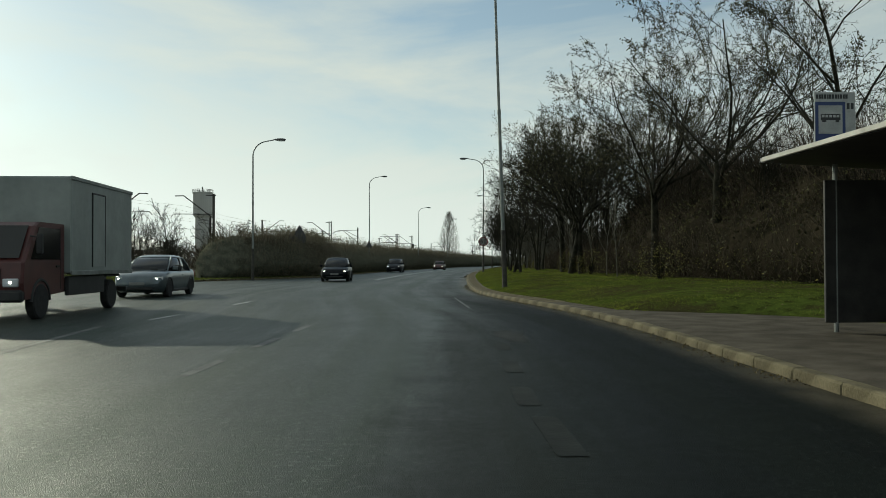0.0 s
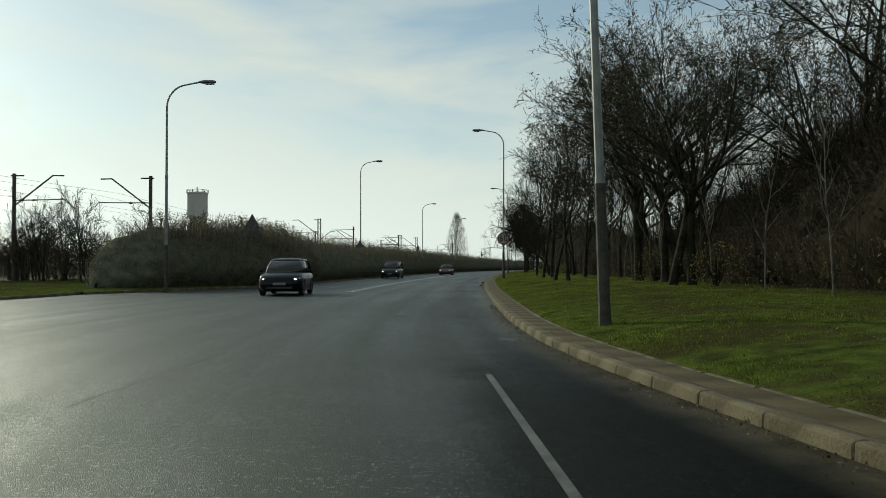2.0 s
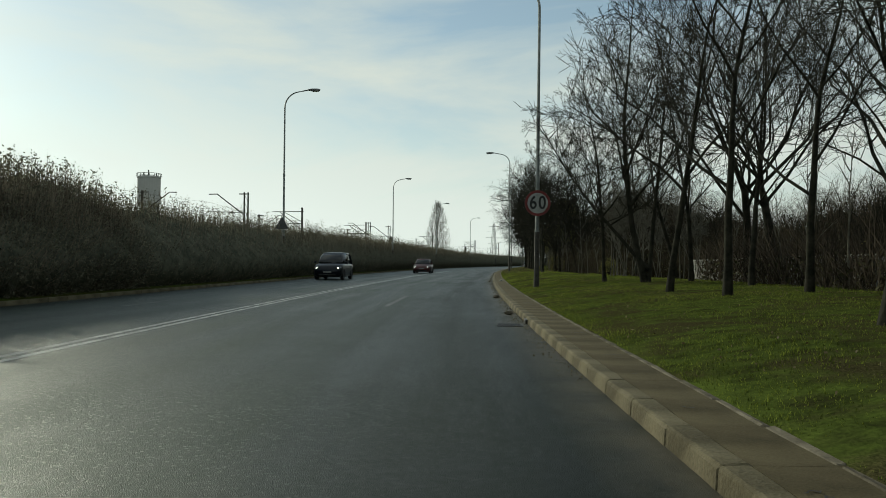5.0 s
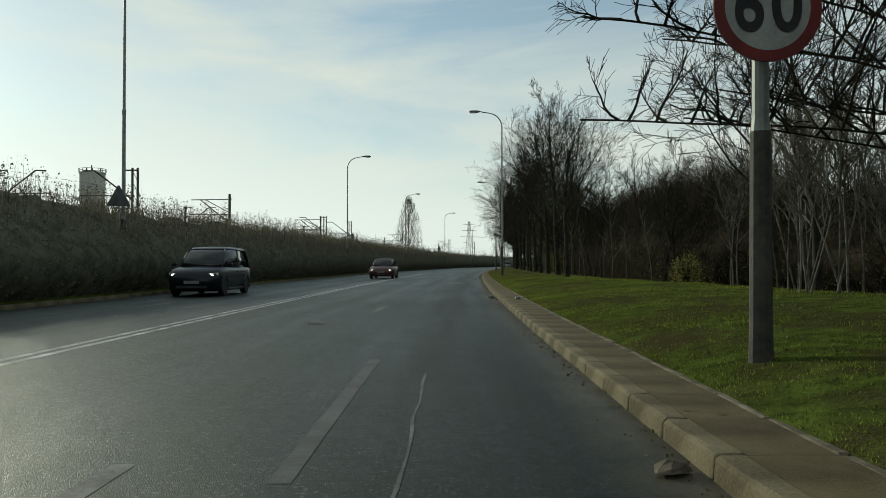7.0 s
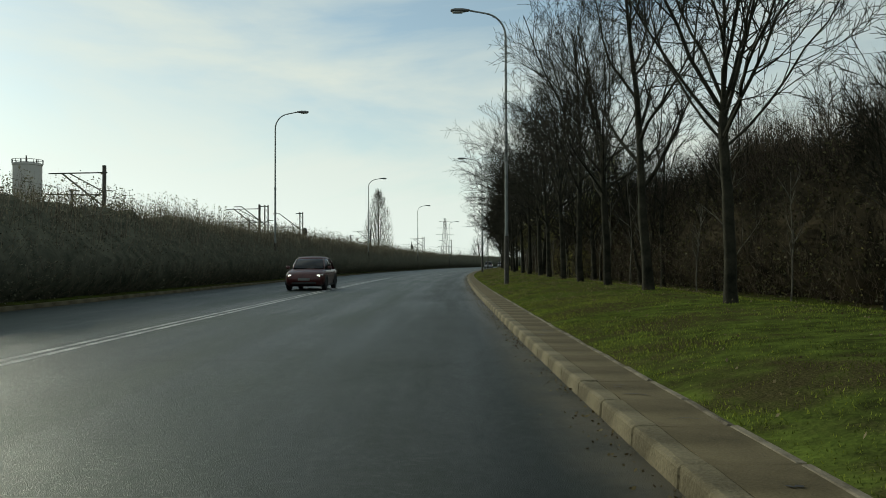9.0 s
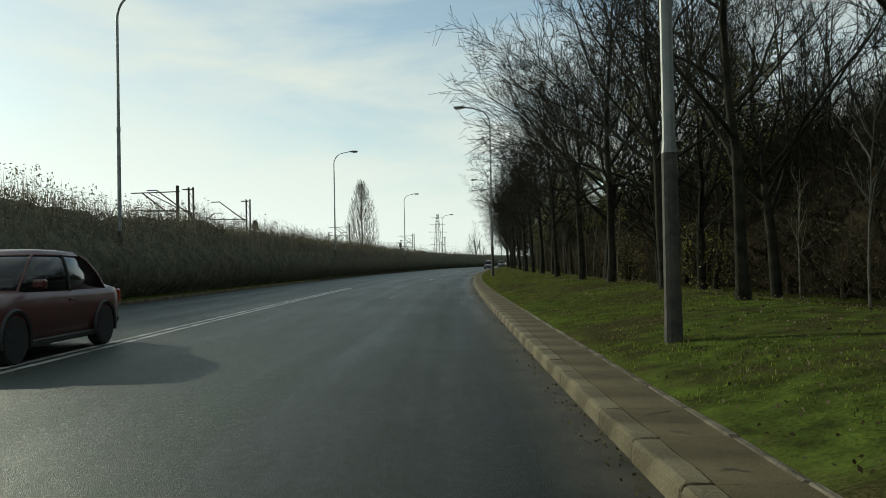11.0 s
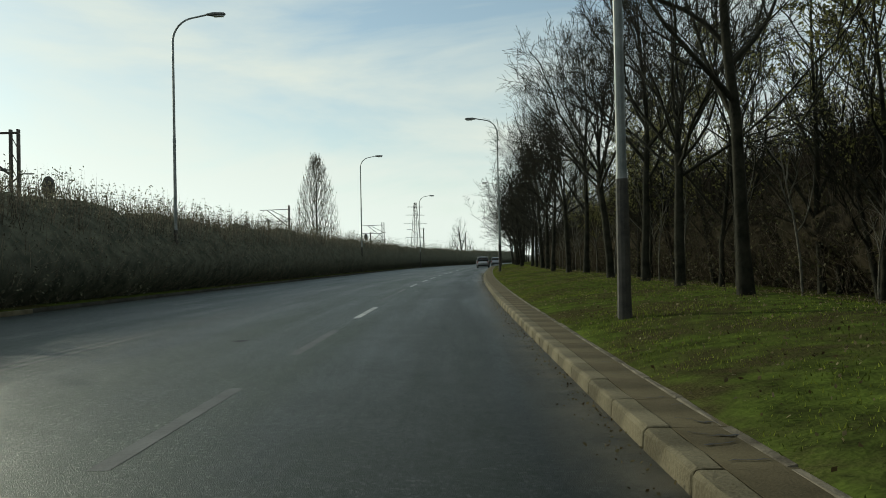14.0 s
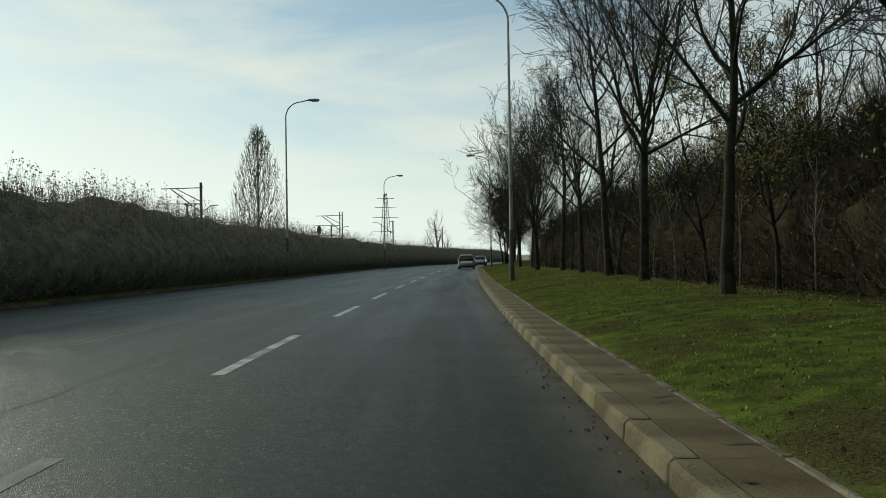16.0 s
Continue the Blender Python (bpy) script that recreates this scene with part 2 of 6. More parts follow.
def turf_mat():
    """Short winter turf: green, olive and bare brown, mottled from hand's width to several metres."""
    m = mat("verge_turf", (0.032, 0.038, 0.012), (0.098, 0.132, 0.026), 0.95, scale=3.2, fine=22, bump=1.0, spec=0.0)
    nt = m.node_tree
    b = nt.nodes["Principled BSDF"]
    tc = [n for n in nt.nodes if n.type == "TEX_COORD"][0]
    green = [n for n in nt.nodes if n.type == "VALTORGB"][0]
    wide, mid, fine = (nt.nodes.new("ShaderNodeTexNoise") for _ in range(3))
    for n, sc, det in ((wide, 0.42, 5), (mid, 2.3, 5), (fine, 60.0, 2)):
        n.inputs["Scale"].default_value, n.inputs["Detail"].default_value = sc, det
        link(nt, tc.outputs["Object"], n.inputs["Vector"])
    add = nt.nodes.new("ShaderNodeMath")
    add.operation = "MULTIPLY_ADD"
    link(nt, mid.outputs["Fac"], add.inputs[0])
    add.inputs[1].default_value = 0.55
    link(nt, wide.outputs["Fac"], add.inputs[2])
    bare = nt.nodes.new("ShaderNodeMapRange")
    bare.interpolation_type = "SMOOTHSTEP"
    link(nt, add.outputs[0], bare.inputs["Value"])
    bare.inputs["From Min"].default_value, bare.inputs["From Max"].default_value = 0.62, 0.88
    bare.inputs["To Min"].default_value, bare.inputs["To Max"].default_value = 0.85, 0.0
    soil = nt.nodes.new("ShaderNodeValToRGB")
    soil.color_ramp.elements[0].position, soil.color_ramp.elements[0].color = 0.35, (0.022, 0.019, 0.010, 1)
    soil.color_ramp.elements[1].position, soil.color_ramp.elements[1].color = 0.70, (0.085, 0.070, 0.035, 1)
    link(nt, fine.outputs["Fac"], soil.inputs["Fac"])
    mx = nt.nodes.new("ShaderNodeMix")
    mx.data_type = "RGBA"
    link(nt, bare.outputs[0], mx.inputs["Factor"])
    link(nt, green.outputs["Color"], mx.inputs["A"])
    link(nt, soil.outputs["Color"], mx.inputs["B"])
    link(nt, mx.outputs["Result"], b.inputs["Base Color"])
    return m


ASPHALT = asphalt_mat()
TAR = mat("tar_seam", (0.008, 0.008, 0.008), (0.022, 0.021, 0.020), 0.7, scale=6)
PATCHED = mat("newer_asphalt_patch", (0.010, 0.0114, 0.0114), (0.034, 0.0365, 0.0355), 0.7, scale=2, fine=90, bump=0.5, spec=0.12)
PAINT = mat("worn_road_paint", (0.12, 0.12, 0.12), (0.56, 0.56, 0.53), 0.6, scale=2.2, fine=30, bump=0.2, spec=0.3)
FAINT = mat("faded_road_paint", (0.050, 0.051, 0.050), (0.20, 0.20, 0.19), 0.65, scale=2.2, fine=24, bump=0.2, spec=0.25)
FAINTER = mat("almost_worn_off_paint", (0.020, 0.021, 0.021), (0.070, 0.071, 0.068), 0.65, scale=2.2, fine=24, bump=0.2)
GHOST = mat("ghost_of_road_paint", (0.006, 0.008, 0.0075), (0.028, 0.032, 0.029), 0.7, scale=3.0, fine=26, bump=0.2, spec=0.1)
KERB = mat("kerb_concrete", (0.066, 0.055, 0.030), (0.205, 0.175, 0.108), 0.9, scale=1.7, fine=38, bump=0.5, obrand=0.18, spec=0.2)
DARK_KERB = mat("soiled_kerb_concrete", (0.020, 0.019, 0.014), (0.062, 0.058, 0.045), 0.95, scale=1.7, fine=38, bump=0.5, spec=0.1)
SLAB = mat("gutter_slab_concrete", (0.056, 0.045, 0.023), (0.152, 0.124, 0.070), 0.95, scale=1.6, fine=55, bump=0.3, obrand=0.10, spec=0.15)
EDGING = mat("edging_concrete", (0.066, 0.055, 0.038), (0.205, 0.178, 0.130), 0.95, scale=4, fine=40, bump=0.5, obrand=0.4, spec=0.2)
PAVING = mat("bus_stop_paving", (0.055, 0.046, 0.034), (0.125, 0.106, 0.082), 0.95, scale=2, fine=40, bump=0.4, spec=0.15)
EARTH = turf_mat()
FIELD = mat("rough_ground", (0.05, 0.055, 0.025), (0.11, 0.10, 0.05), 0.95, scale=0.15, fine=3, bump=0.4, spec=0.05)
GRASS = leaf_mat("grass_blades", (0.052, 0.068, 0.013), (0.180, 0.215, 0.038), 0.75, 0.7)
FALLEN = leaf_mat("fallen_leaves", (0.055, 0.042, 0.020), (0.22, 0.185, 0.10), 0.3)
BARK = mat("dark_bark", (0.012, 0.0118, 0.008), (0.048, 0.045, 0.031), 0.95, scale=3, fine=18, bump=0.9, spec=0.12)
PALE_BARK = mat("pale_bark", (0.06, 0.055, 0.042), (0.21, 0.195, 0.16), 0.9, scale=4, fine=18, bump=0.5, spec=0.12)
TWIG = mat("thicket_twigs", (0.020, 0.017, 0.012), (0.088, 0.070, 0.050), 0.95, scale=0.5, fine=8, island=0.8, spec=0.08)
LEAF_DARK = leaf_mat("late_autumn_leaves", (0.024, 0.025, 0.013), (0.105, 0.098, 0.048), 0.3)
LEAF_YELLOW = leaf_mat("yellowed_leaves", (0.06, 0.062, 0.018), (0.28, 0.25, 0.085), 0.4)
LEAF_OLIVE = leaf_mat("olive_leaves", (0.085, 0.086, 0.030), (0.27, 0.25, 0.090), 0.5)
HEDGE_LEAF = leaf_mat("hedge_leaves", (0.086, 0.084, 0.060), (0.215, 0.200, 0.138), 0.4)
HEDGE_TWIG = mat("dry_weed_stalks", (0.060, 0.050, 0.036), (0.23, 0.19, 0.135), 0.95, scale=0.5, fine=8, island=0.8, spec=0.08)
HEDGE_CORE = mat("hedge_inside", (0.062, 0.066, 0.050), (0.150, 0.148, 0.108), 1.0, scale=2, fine=12, bump=1.0, spec=0.0)
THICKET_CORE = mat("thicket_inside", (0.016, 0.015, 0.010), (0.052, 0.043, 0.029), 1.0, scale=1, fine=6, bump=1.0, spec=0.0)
GALV = mat("galvanised_steel", (0.15, 0.162, 0.152), (0.28, 0.29, 0.275), 0.55, 0.35, scale=3, fine=30, bump=0.1)
POLE_DARK = mat("weathered_dark_pole_base", (0.030, 0.028, 0.024), (0.085, 0.075, 0.06), 0.75, 0.1, scale=6, fine=40, bump=0.3)
LUM = mat("luminaire_housing", (0.10, 0.10, 0.10), (0.2, 0.2, 0.2), 0.5, 0.3)
LENS = mat("luminaire_lens", (0.45, 0.45, 0.42), (0.6, 0.6, 0.56), 0.25)
STEEL_DARK = mat("dark_steel", (0.025, 0.026, 0.028), (0.07, 0.07, 0.07), 0.6, 0.4, scale=4)
RUST = mat("rusty_mast_steel", (0.045, 0.04, 0.036), (0.11, 0.095, 0.08), 0.8, 0.2, scale=3)
WIRE = mat("wire", (0.05, 0.05, 0.05), (0.09, 0.085, 0.08), 0.6, 0.4)
SIGN_RED = mat("sign_red", (0.12, 0.012, 0.011), (0.20, 0.021, 0.018), 0.4, scale=4)
SIGN_WHITE = mat("sign_white", (0.28, 0.28, 0.265), (0.42, 0.42, 0.395), 0.4, scale=5)
SIGN_BLACK = mat("sign_black", (0.010, 0.010, 0.010), (0.022, 0.022, 0.022), 0.4)
SIGN_BLUE = mat("sign_blue", (0.008, 0.022, 0.10), (0.015, 0.040, 0.15), 0.4)
SIGN_BACK = mat("sign_back", (0.045, 0.047, 0.05), (0.10, 0.10, 0.10), 0.6, 0.2)
CONCRETE = mat("pale_concrete", (0.30, 0.29, 0.265), (0.50, 0.49, 0.45), 0.9, scale=0.8, fine=6, bump=0.2)
TOWER = mat("tower_concrete", (0.40, 0.39, 0.37), (0.47, 0.46, 0.43), 0.9, scale=0.10, fine=0.5)
WALL_WHITE = mat("whitewashed_concrete", (0.12, 0.115, 0.105), (0.30, 0.29, 0.265), 0.9, scale=1.2, fine=9, bump=0.3)
ROOF_STEEL = mat("shelter_roof_edge", (0.30, 0.285, 0.25), (0.48, 0.46, 0.42), 0.6, 0.1, scale=3)
SHELTER_DARK = mat("shelter_dark_panel", (0.014, 0.014, 0.013), (0.04, 0.038, 0.034), 0.7, scale=3)
WOOD = mat("bench_wood", (0.16, 0.10, 0.05), (0.33, 0.22, 0.12), 0.75, scale=4, fine=30, bump=0.2)
TYRE = mat("tyre_rubber", (0.010, 0.010, 0.010), (0.024, 0.024, 0.023), 0.85, scale=10)
RIM = mat("alloy_rim", (0.28, 0.28, 0.28), (0.42, 0.42, 0.42), 0.35, 0.8)
GLASS = mat("car_glass", (0.008, 0.009, 0.010), (0.016, 0.018, 0.019), 0.08, spec=0.5)
PLASTIC = mat("black_trim", (0.010, 0.010, 0.010), (0.025, 0.025, 0.025), 0.6)
CAR_BLACK = mat("black_car_paint", (0.004, 0.005, 0.007), (0.008, 0.010, 0.014), 0.3, 0.0, coat=0.08, spec=0.15)
CAR_SILVER = mat("silver_car_paint", (0.26, 0.27, 0.29), (0.36, 0.37, 0.39), 0.38, 0.6, coat=1.0)
CAR_RED = mat("red_car_paint", (0.050, 0.010, 0.010), (0.085, 0.017, 0.014), 0.4, 0.1, coat=0.25)
CAR_GREY = mat("grey_car_paint", (0.30, 0.31, 0.32), (0.40, 0.41, 0.42), 0.38, 0.5, coat=1.0)
CAR_BLUE = mat("dark_blue_car_paint", (0.004, 0.006, 0.010), (0.008, 0.011, 0.017), 0.3, 0.0, coat=0.15, spec=0.25)
CAR_STEEL = mat("steel_blue_car_paint", (0.085, 0.105, 0.115), (0.13, 0.155, 0.165), 0.35, 0.4, coat=0.6)
TRUCK_BOX = mat("truck_box_panel", (0.20, 0.22, 0.205), (0.31, 0.33, 0.31), 0.6, scale=0.8, fine=6)
TRUCK_RED = mat("truck_cab_red", (0.055, 0.014, 0.013), (0.095, 0.024, 0.021), 0.45, coat=0.1)
PLATE = mat("number_plate", (0.14, 0.14, 0.135), (0.22, 0.22, 0.21), 0.5)
TAIL = mat("tail_lamp", (0.18, 0.008, 0.006), (0.30, 0.016, 0.012), 0.2, coat=1.0)
HEAD = mat("headlamp_glass", (0.45, 0.46, 0.48), (0.62, 0.63, 0.65), 0.12, coat=1.0)
BEAM = glow("lit_headlamp", (1.0, 0.93, 0.78), 9.0)

# ---------------------------------------------------------------- mesh helpers
class Shape:
    """Collects vertices and faces of one mesh."""

    def __init__(self):
        self.v, self.f = [], []

    def add(self, verts, faces):
        n = len(self.v)
        self.v.extend(tuple(p) for p in verts)
        self.f.extend(tuple(i + n for i in q) for q in faces)
        return self

    def box(self, x0, y0, z0, x1, y1, z1, c=0.0, m=None):
        """A box with its edges cut off by c."""
        c = min(c, 0.49 * min(x1 - x0, y1 - y0, z1 - z0))
        if c <= 0:
            vs = [(x, y, z) for x in (x0, x1) for y in (y0, y1) for z in (z0, z1)]
            fs = [(0, 1, 3, 2), (4, 6, 7, 5), (0, 4, 5, 1), (2, 3, 7, 6), (0, 2, 6, 4), (1, 5, 7, 3)]
        else:
            vs, idx = [], {}
            lo, hi = (x0, y0, z0), (x1, y1, z1)
            for a in range(3):
                for s in range(8):
                    p = [(hi if s >> k & 1 else lo)[k] for k in range(3)]
                    for k in range(3):
                        if k != a:
                            p[k] += -c if s >> k & 1 else c
                    idx[a, s] = len(vs)
                    vs.append(tuple(p))
            fs = []
            for a in range(3):
                b, d = (a + 1) % 3, (a + 2) % 3
                for side in (0, 1):
                    q = [idx[a, side << a | i << b | j << d] for i, j in ((0, 0), (1, 0), (1, 1), (0, 1))]
                    fs.append(tuple(q if side else q[::-1]))
                for i in (0, 1):
                    for j in (0, 1):
                        s0, s1 = i << b | j << d, 1 << a | i << b | j << d
                        q = [idx[b, s0], idx[b, s1], idx[d, s1], idx[d, s0]]
                        fs.append(tuple(q if i == j else q[::-1]))
            for s in range(8):
                q = [idx[a, s] for a in range(3)]
                fs.append(tuple(q if bin(s).count("1") % 2 else q[::-1]))
        if m is not None:
            vs = [tuple(m @ Vector(p)) for p in vs]
        return self.add(vs, fs)

    def tube(self, pts, radii, k=6, cap=True):
        """A round bar along a line of points."""
        pts = [Vector(p) for p in pts]
        rings, up = [], None
        for i, p in enumerate(pts):
            d = (pts[min(i + 1, len(pts) - 1)] - pts[max(i - 1, 0)])
            d = d.normalized() if d.length > 1e-9 else Vector((0, 0, 1))
            if up is None:
                up = Vector((1, 0, 0)) if abs(d.x) < 0.8 else Vector((0, 1, 0))
            s = d.cross(up)
            s = s.normalized() if s.length > 1e-6 else d.orthogonal().normalized()
            up = s.cross(d)
            r = radii[i] if hasattr(radii, "__len__") else radii
            rings.append([p + (s * math.cos(2 * math.pi * j / k) + up * math.sin(2 * math.pi * j / k)) * r for j in range(k)])
        vs = [q for ring in rings for q in ring]
        fs = []
        for i in range(len(pts) - 1):
            for j in range(k):
                fs.append((i * k + j, i * k + (j + 1) % k, (i + 1) * k + (j + 1) % k, (i + 1) * k + j))
        if cap:
            fs.append(tuple(range(k - 1, -1, -1)))
            fs.append(tuple(range((len(pts) - 1) * k, len(pts) * k)))
        return self.add(vs, fs)

    def loft(self, rings, cap=True, close=True):
        k = len(rings[0])
        vs = [p for r in rings for p in r]
        fs = []
        for i in range(len(rings) - 1):
            for j in range(k if close else k - 1):
                fs.append((i * k + j, i * k + (j + 1) % k, (i + 1) * k + (j + 1) % k, (i + 1) * k + j))
        if cap:
            fs.append(tuple(range(k - 1, -1, -1)))
            fs.append(tuple(range((len(rings) - 1) * k, len(rings) * k)))
        return self.add(vs, fs)

    def mesh(self, name, material=None, smooth=False):
        me = bpy.data.meshes.new(name)
        me.from_pydata(self.v, [], self.f)
        if material:
            me.materials.append(material)
        if smooth:
            me.polygons.foreach_set("use_smooth", [True] * len(me.polygons))
        me.update()
        return me


def part(name, shape, material, parent, label="", smooth=False, at=None):
    me = shape.mesh(name, material, smooth) if isinstance(shape, Shape) else shape
    ob = new(name, me)
    ob.parent = parent
    if at is not None:
        ob.matrix_basis = at
    return tagged(ob, label) if label else ob


def thing(name, label, category, m=None, group="", kind=""):
    ob = new(name)
    if m is not None:
        ob.matrix_basis = m
    return tagged(ob, label, category, group, kind)


def solid(name, shape, material, label="", category="", kind="", group="", smooth=False):
    me = shape.mesh(name, material, smooth) if isinstance(shape, Shape) else shape
    return tagged(new(name, me), label, category, group, kind)


def big_mesh(name, verts, faces, material, side=3):
    """A mesh of many small triangles or quads, from arrays."""
    me = bpy.data.meshes.new(name)
    verts, faces = np.asarray(verts, np.float32).reshape(-1, 3), np.asarray(faces, np.int32).reshape(-1, side)
    me.vertices.add(len(verts))
    me.vertices.foreach_set("co", verts.ravel())
    me.loops.add(faces.size)
    me.loops.foreach_set("vertex_index", faces.ravel())
    me.polygons.add(len(faces))
    me.polygons.foreach_set("loop_start", np.arange(0, faces.size, side, dtype=np.int32))
    me.update(calc_edges=True)
    me.validate()
    me.materials.append(material)
    return me


# ---------------------------------------------------------------- the line of the road
KERB_Y = [-80, 5, 10, 15, 20, 24, 28, 32, 37, 45, 60, 75, 90, 110, 130, 150, 170, 190, 210, 230, 250, 300, 350, 400, 460]
KERB_X = [3.7, 3.53, 3.3, 3.14, 2.62, 1.86, 1.08, 0.56, 0.30, 0.2, 0.16, 0.36, 0.84, 1.74, 2.89, 4.25, 5.89, 7.90, 10.24, 12.98, 15.95, 23.8, 36.0, 52.0, 75.0]
_y = np.arange(-80, 460.5, 0.5)
_x = np.interp(_y, KERB_Y, KERB_X)
for _ in range(3):                                    # ease the bends, more gently in the bay
    s = np.convolve(np.pad(_x, 8, mode="edge"), np.ones(17) / 17, "valid")
    s2 = np.convolve(np.pad(_x, 2, mode="edge"), np.ones(5) / 5, "valid")
    _x = np.where(_y > 55, s, s2)


def kerb_x(y):
    return float(np.interp(y, _y, _x))


def lane(y, off, z=0.0):
    """The place off metres to the right of the kerb line, abreast of y."""
    s = (kerb_x(y + 1) - kerb_x(y - 1)) / 2
    n = math.hypot(1, s)
    return Vector((kerb_x(y) + off / n, y - off * s / n, z))


def lanes(ys, offs):
    """The same for arrays: x and y."""
    s = (np.interp(ys + 1, _y, _x) - np.interp(ys - 1, _y, _x)) / 2
    n = np.hypot(1, s)
    return np.stack([np.interp(ys, _y, _x) + offs / n, ys - offs * s / n], 1)


def heading(y):
    """Degrees by which the road has turned from the y axis (to the left is positive)."""
    return -math.degrees(math.atan((kerb_x(y + 1) - kerb_x(y - 1)) / 2))


def main_x(y):
    """The edge of the running lanes, which the bus bay leaves."""
    return kerb_x(y) if y > 45 else 0.2


def left_edge(y):
    """Where the asphalt ends on the far side, as metres from the kerb line."""
    if y > 68:
        return -12.3
    x = -17.6 if y < 54 else -17.6 + (y - 54) / 14 * 5.5
    return x - kerb_x(y)


def verge_start(y):
    """Where the grass begins, as metres from the kerb line."""
    return float(verge_starts(y))


def verge_starts(ys):
    return np.interp(ys, [-80, 15.4, 17, 18.6, 26, 32, 40, 60, 76, 100, 144, 162, 174, 192, 206, 500], [4.3, 4.3, 2.8, 0.76, 0.60, 0.55, 0.63, 0.69, 0.74, 0.70, 0.64, 0.55, 0.54, 0.60, 0.66, 0.68])


CREST_Y, CREST_OFF = [70, 92, 110, 150, 400], [9.0, 6.2, 4.5, 4.1, 4.1]


def verge_z(off, y):
    """The verge rises to a crest behind the row of trees and falls away beyond it."""
    a = max(0.0, off - verge_start(y))
    fall = max(0.0, off - float(np.interp(y, CREST_Y, CREST_OFF)))
    return max(0.02, 0.135 + 0.48 * (1 - math.exp(-a / 2.2)) + 0.05 * noise.noise(Vector((off * 0.35, y * 0.3, 0))) * min(1, a) - 0.17 * fall)


# ---------------------------------------------------------------- ground, road, verges
def ground_sheet():
    """One sheet to the horizon, a little below the road, finer near it."""
    xs = [-3000, -1200, -500, -220, -120, -70, -40, -20, 0, 20, 40, 70, 120, 220, 500, 1200, 3000]
    ys = [-1500, -500, -200, -80, 0, 60, 120, 180, 240, 300, 380, 460, 700, 1200, 3000]
    s = Shape()
    vs = [(x, y, -0.06 + (0.0 if abs(x) < 60 else 0.5 * noise.noise(Vector((x * 0.01, y * 0.01, 3))))) for y in ys for x in xs]
    n = len(xs)
    s.add(vs, [(j * n + i, j * n + i + 1, (j + 1) * n + i + 1, (j + 1) * n + i) for j in range(len(ys) - 1) for i in range(n - 1)])
    return s.mesh("ground", FIELD)


solid("ground", ground_sheet(), None, "rough dull green and brown open ground", "ground", "structure")


def strip(name, y0, y1, step, offs, zf, material, uv=False):
    """A sheet along the road; offs(y) gives its lines, zf(off, y) its height."""
    ys = np.arange(y0, y1 + step / 2, step)
    vs, fs, uvs = [], [], []
    n = len(offs(y0))
    for y in ys:
        for o in offs(y):
            p = lane(y, o)
            vs.append((p.x, p.y, zf(o, y)))
            uvs.append((o, y))
    for j in range(len(ys) - 1):
        for i in range(n - 1):
            fs.append((j * n + i, j * n + i + 1, (j + 1) * n + i + 1, (j + 1) * n + i))
    me = Shape().add(vs, fs).mesh(name, material, True)
    if uv:
        lay = me.uv_layers.new(name="UVMap")
        for lp in me.loops:
            lay.data[lp.index].uv = uvs[lp.vertex_index]
    return me


def road_offs_from(y):
    return [left_edge(y) + (0.06 - left_edge(y)) * i / 16 for i in range(17)]


solid("road", strip("road", -40, 36, 1.0, lambda y: [(-60 - kerb_x(y)) + (60.06 + kerb_x(y)) * i / 40 for i in range(41)], lambda o, y: 0.0012 * noise.noise(Vector((o * 0.4, y * 0.1, 1))), ASPHALT, True), None,
      "worn grey asphalt road with a side road joining it", "road", "structure")
solid("road", strip("road", 36, 456, 1.0, road_offs_from, lambda o, y: 0.0012 * noise.noise(Vector((o * 0.4, y * 0.1, 1))), ASPHALT, True), None,
      "worn grey asphalt four-lane road curving gently", "road", "structure")


def verge_offs(y):
    a = verge_start(y)
    return [a + d for d in (-0.06, -0.01, 0.25, 0.5, 0.9, 1.4, 2.0, 2.7, 3.5, 4.5, 6, 8, 11, 16, 24, 36, 60)]


solid("verge", strip("verge", -40, 456, 1.0, verge_offs, lambda o, y: 0.06 if o < verge_start(y) - 0.04 else max(0.0, verge_z(o, y) - (0.25 if o > verge_start(y) + 8.5 else 0)), EARTH), None, "green grass verge rising gently from the kerb", "grass verge", "structure")
solid("left_verge", strip("left_verge", 36, 456, 1.0, lambda y: [left_edge(y) - d for d in (26, 12, 6, 3, 1.2, 0.12)], lambda o, y: 0.12 if o > left_edge(y) - 2 else 0.16 + 0.05 * noise.noise(Vector((o * 0.3, y * 0.3, 5))), EARTH), None,
      "narrow grassy strip along the far side of the road", "grass verge", "structure")
solid("pavement", strip("pavement", -40, 30, 0.5, lambda y: [0.06 + (verge_start(y) + 0.02) * i / 12 for i in range(13)], lambda o, y: 0.085 if o < 0.1 else 0.122, PAVING), None, "sandy grey paved waiting area at the bus stop", "pavement", "structure")


def seam(y0, y1, off, width, wander, seed):
    rng = random.Random(seed)
    n = max(3, int((y1 - y0) / 0.35))
    vs, fs = [], []
    o = off
    for i in range(n + 1):
        y = y0 + (y1 - y0) * i / n
        o += rng.uniform(-wander, wander) + (off - o) * 0.15
        w = width * rng.uniform(0.35, 1.0) / 2
        for d in (-w, w):
            vs.append(lane(y, o + d - (kerb_x(y) - main_x(y)), 0.0036))
    for i in range(n):
        fs.append((2 * i, 2 * i + 1, 2 * i + 3, 2 * i + 2))
    return Shape().add(vs, fs)


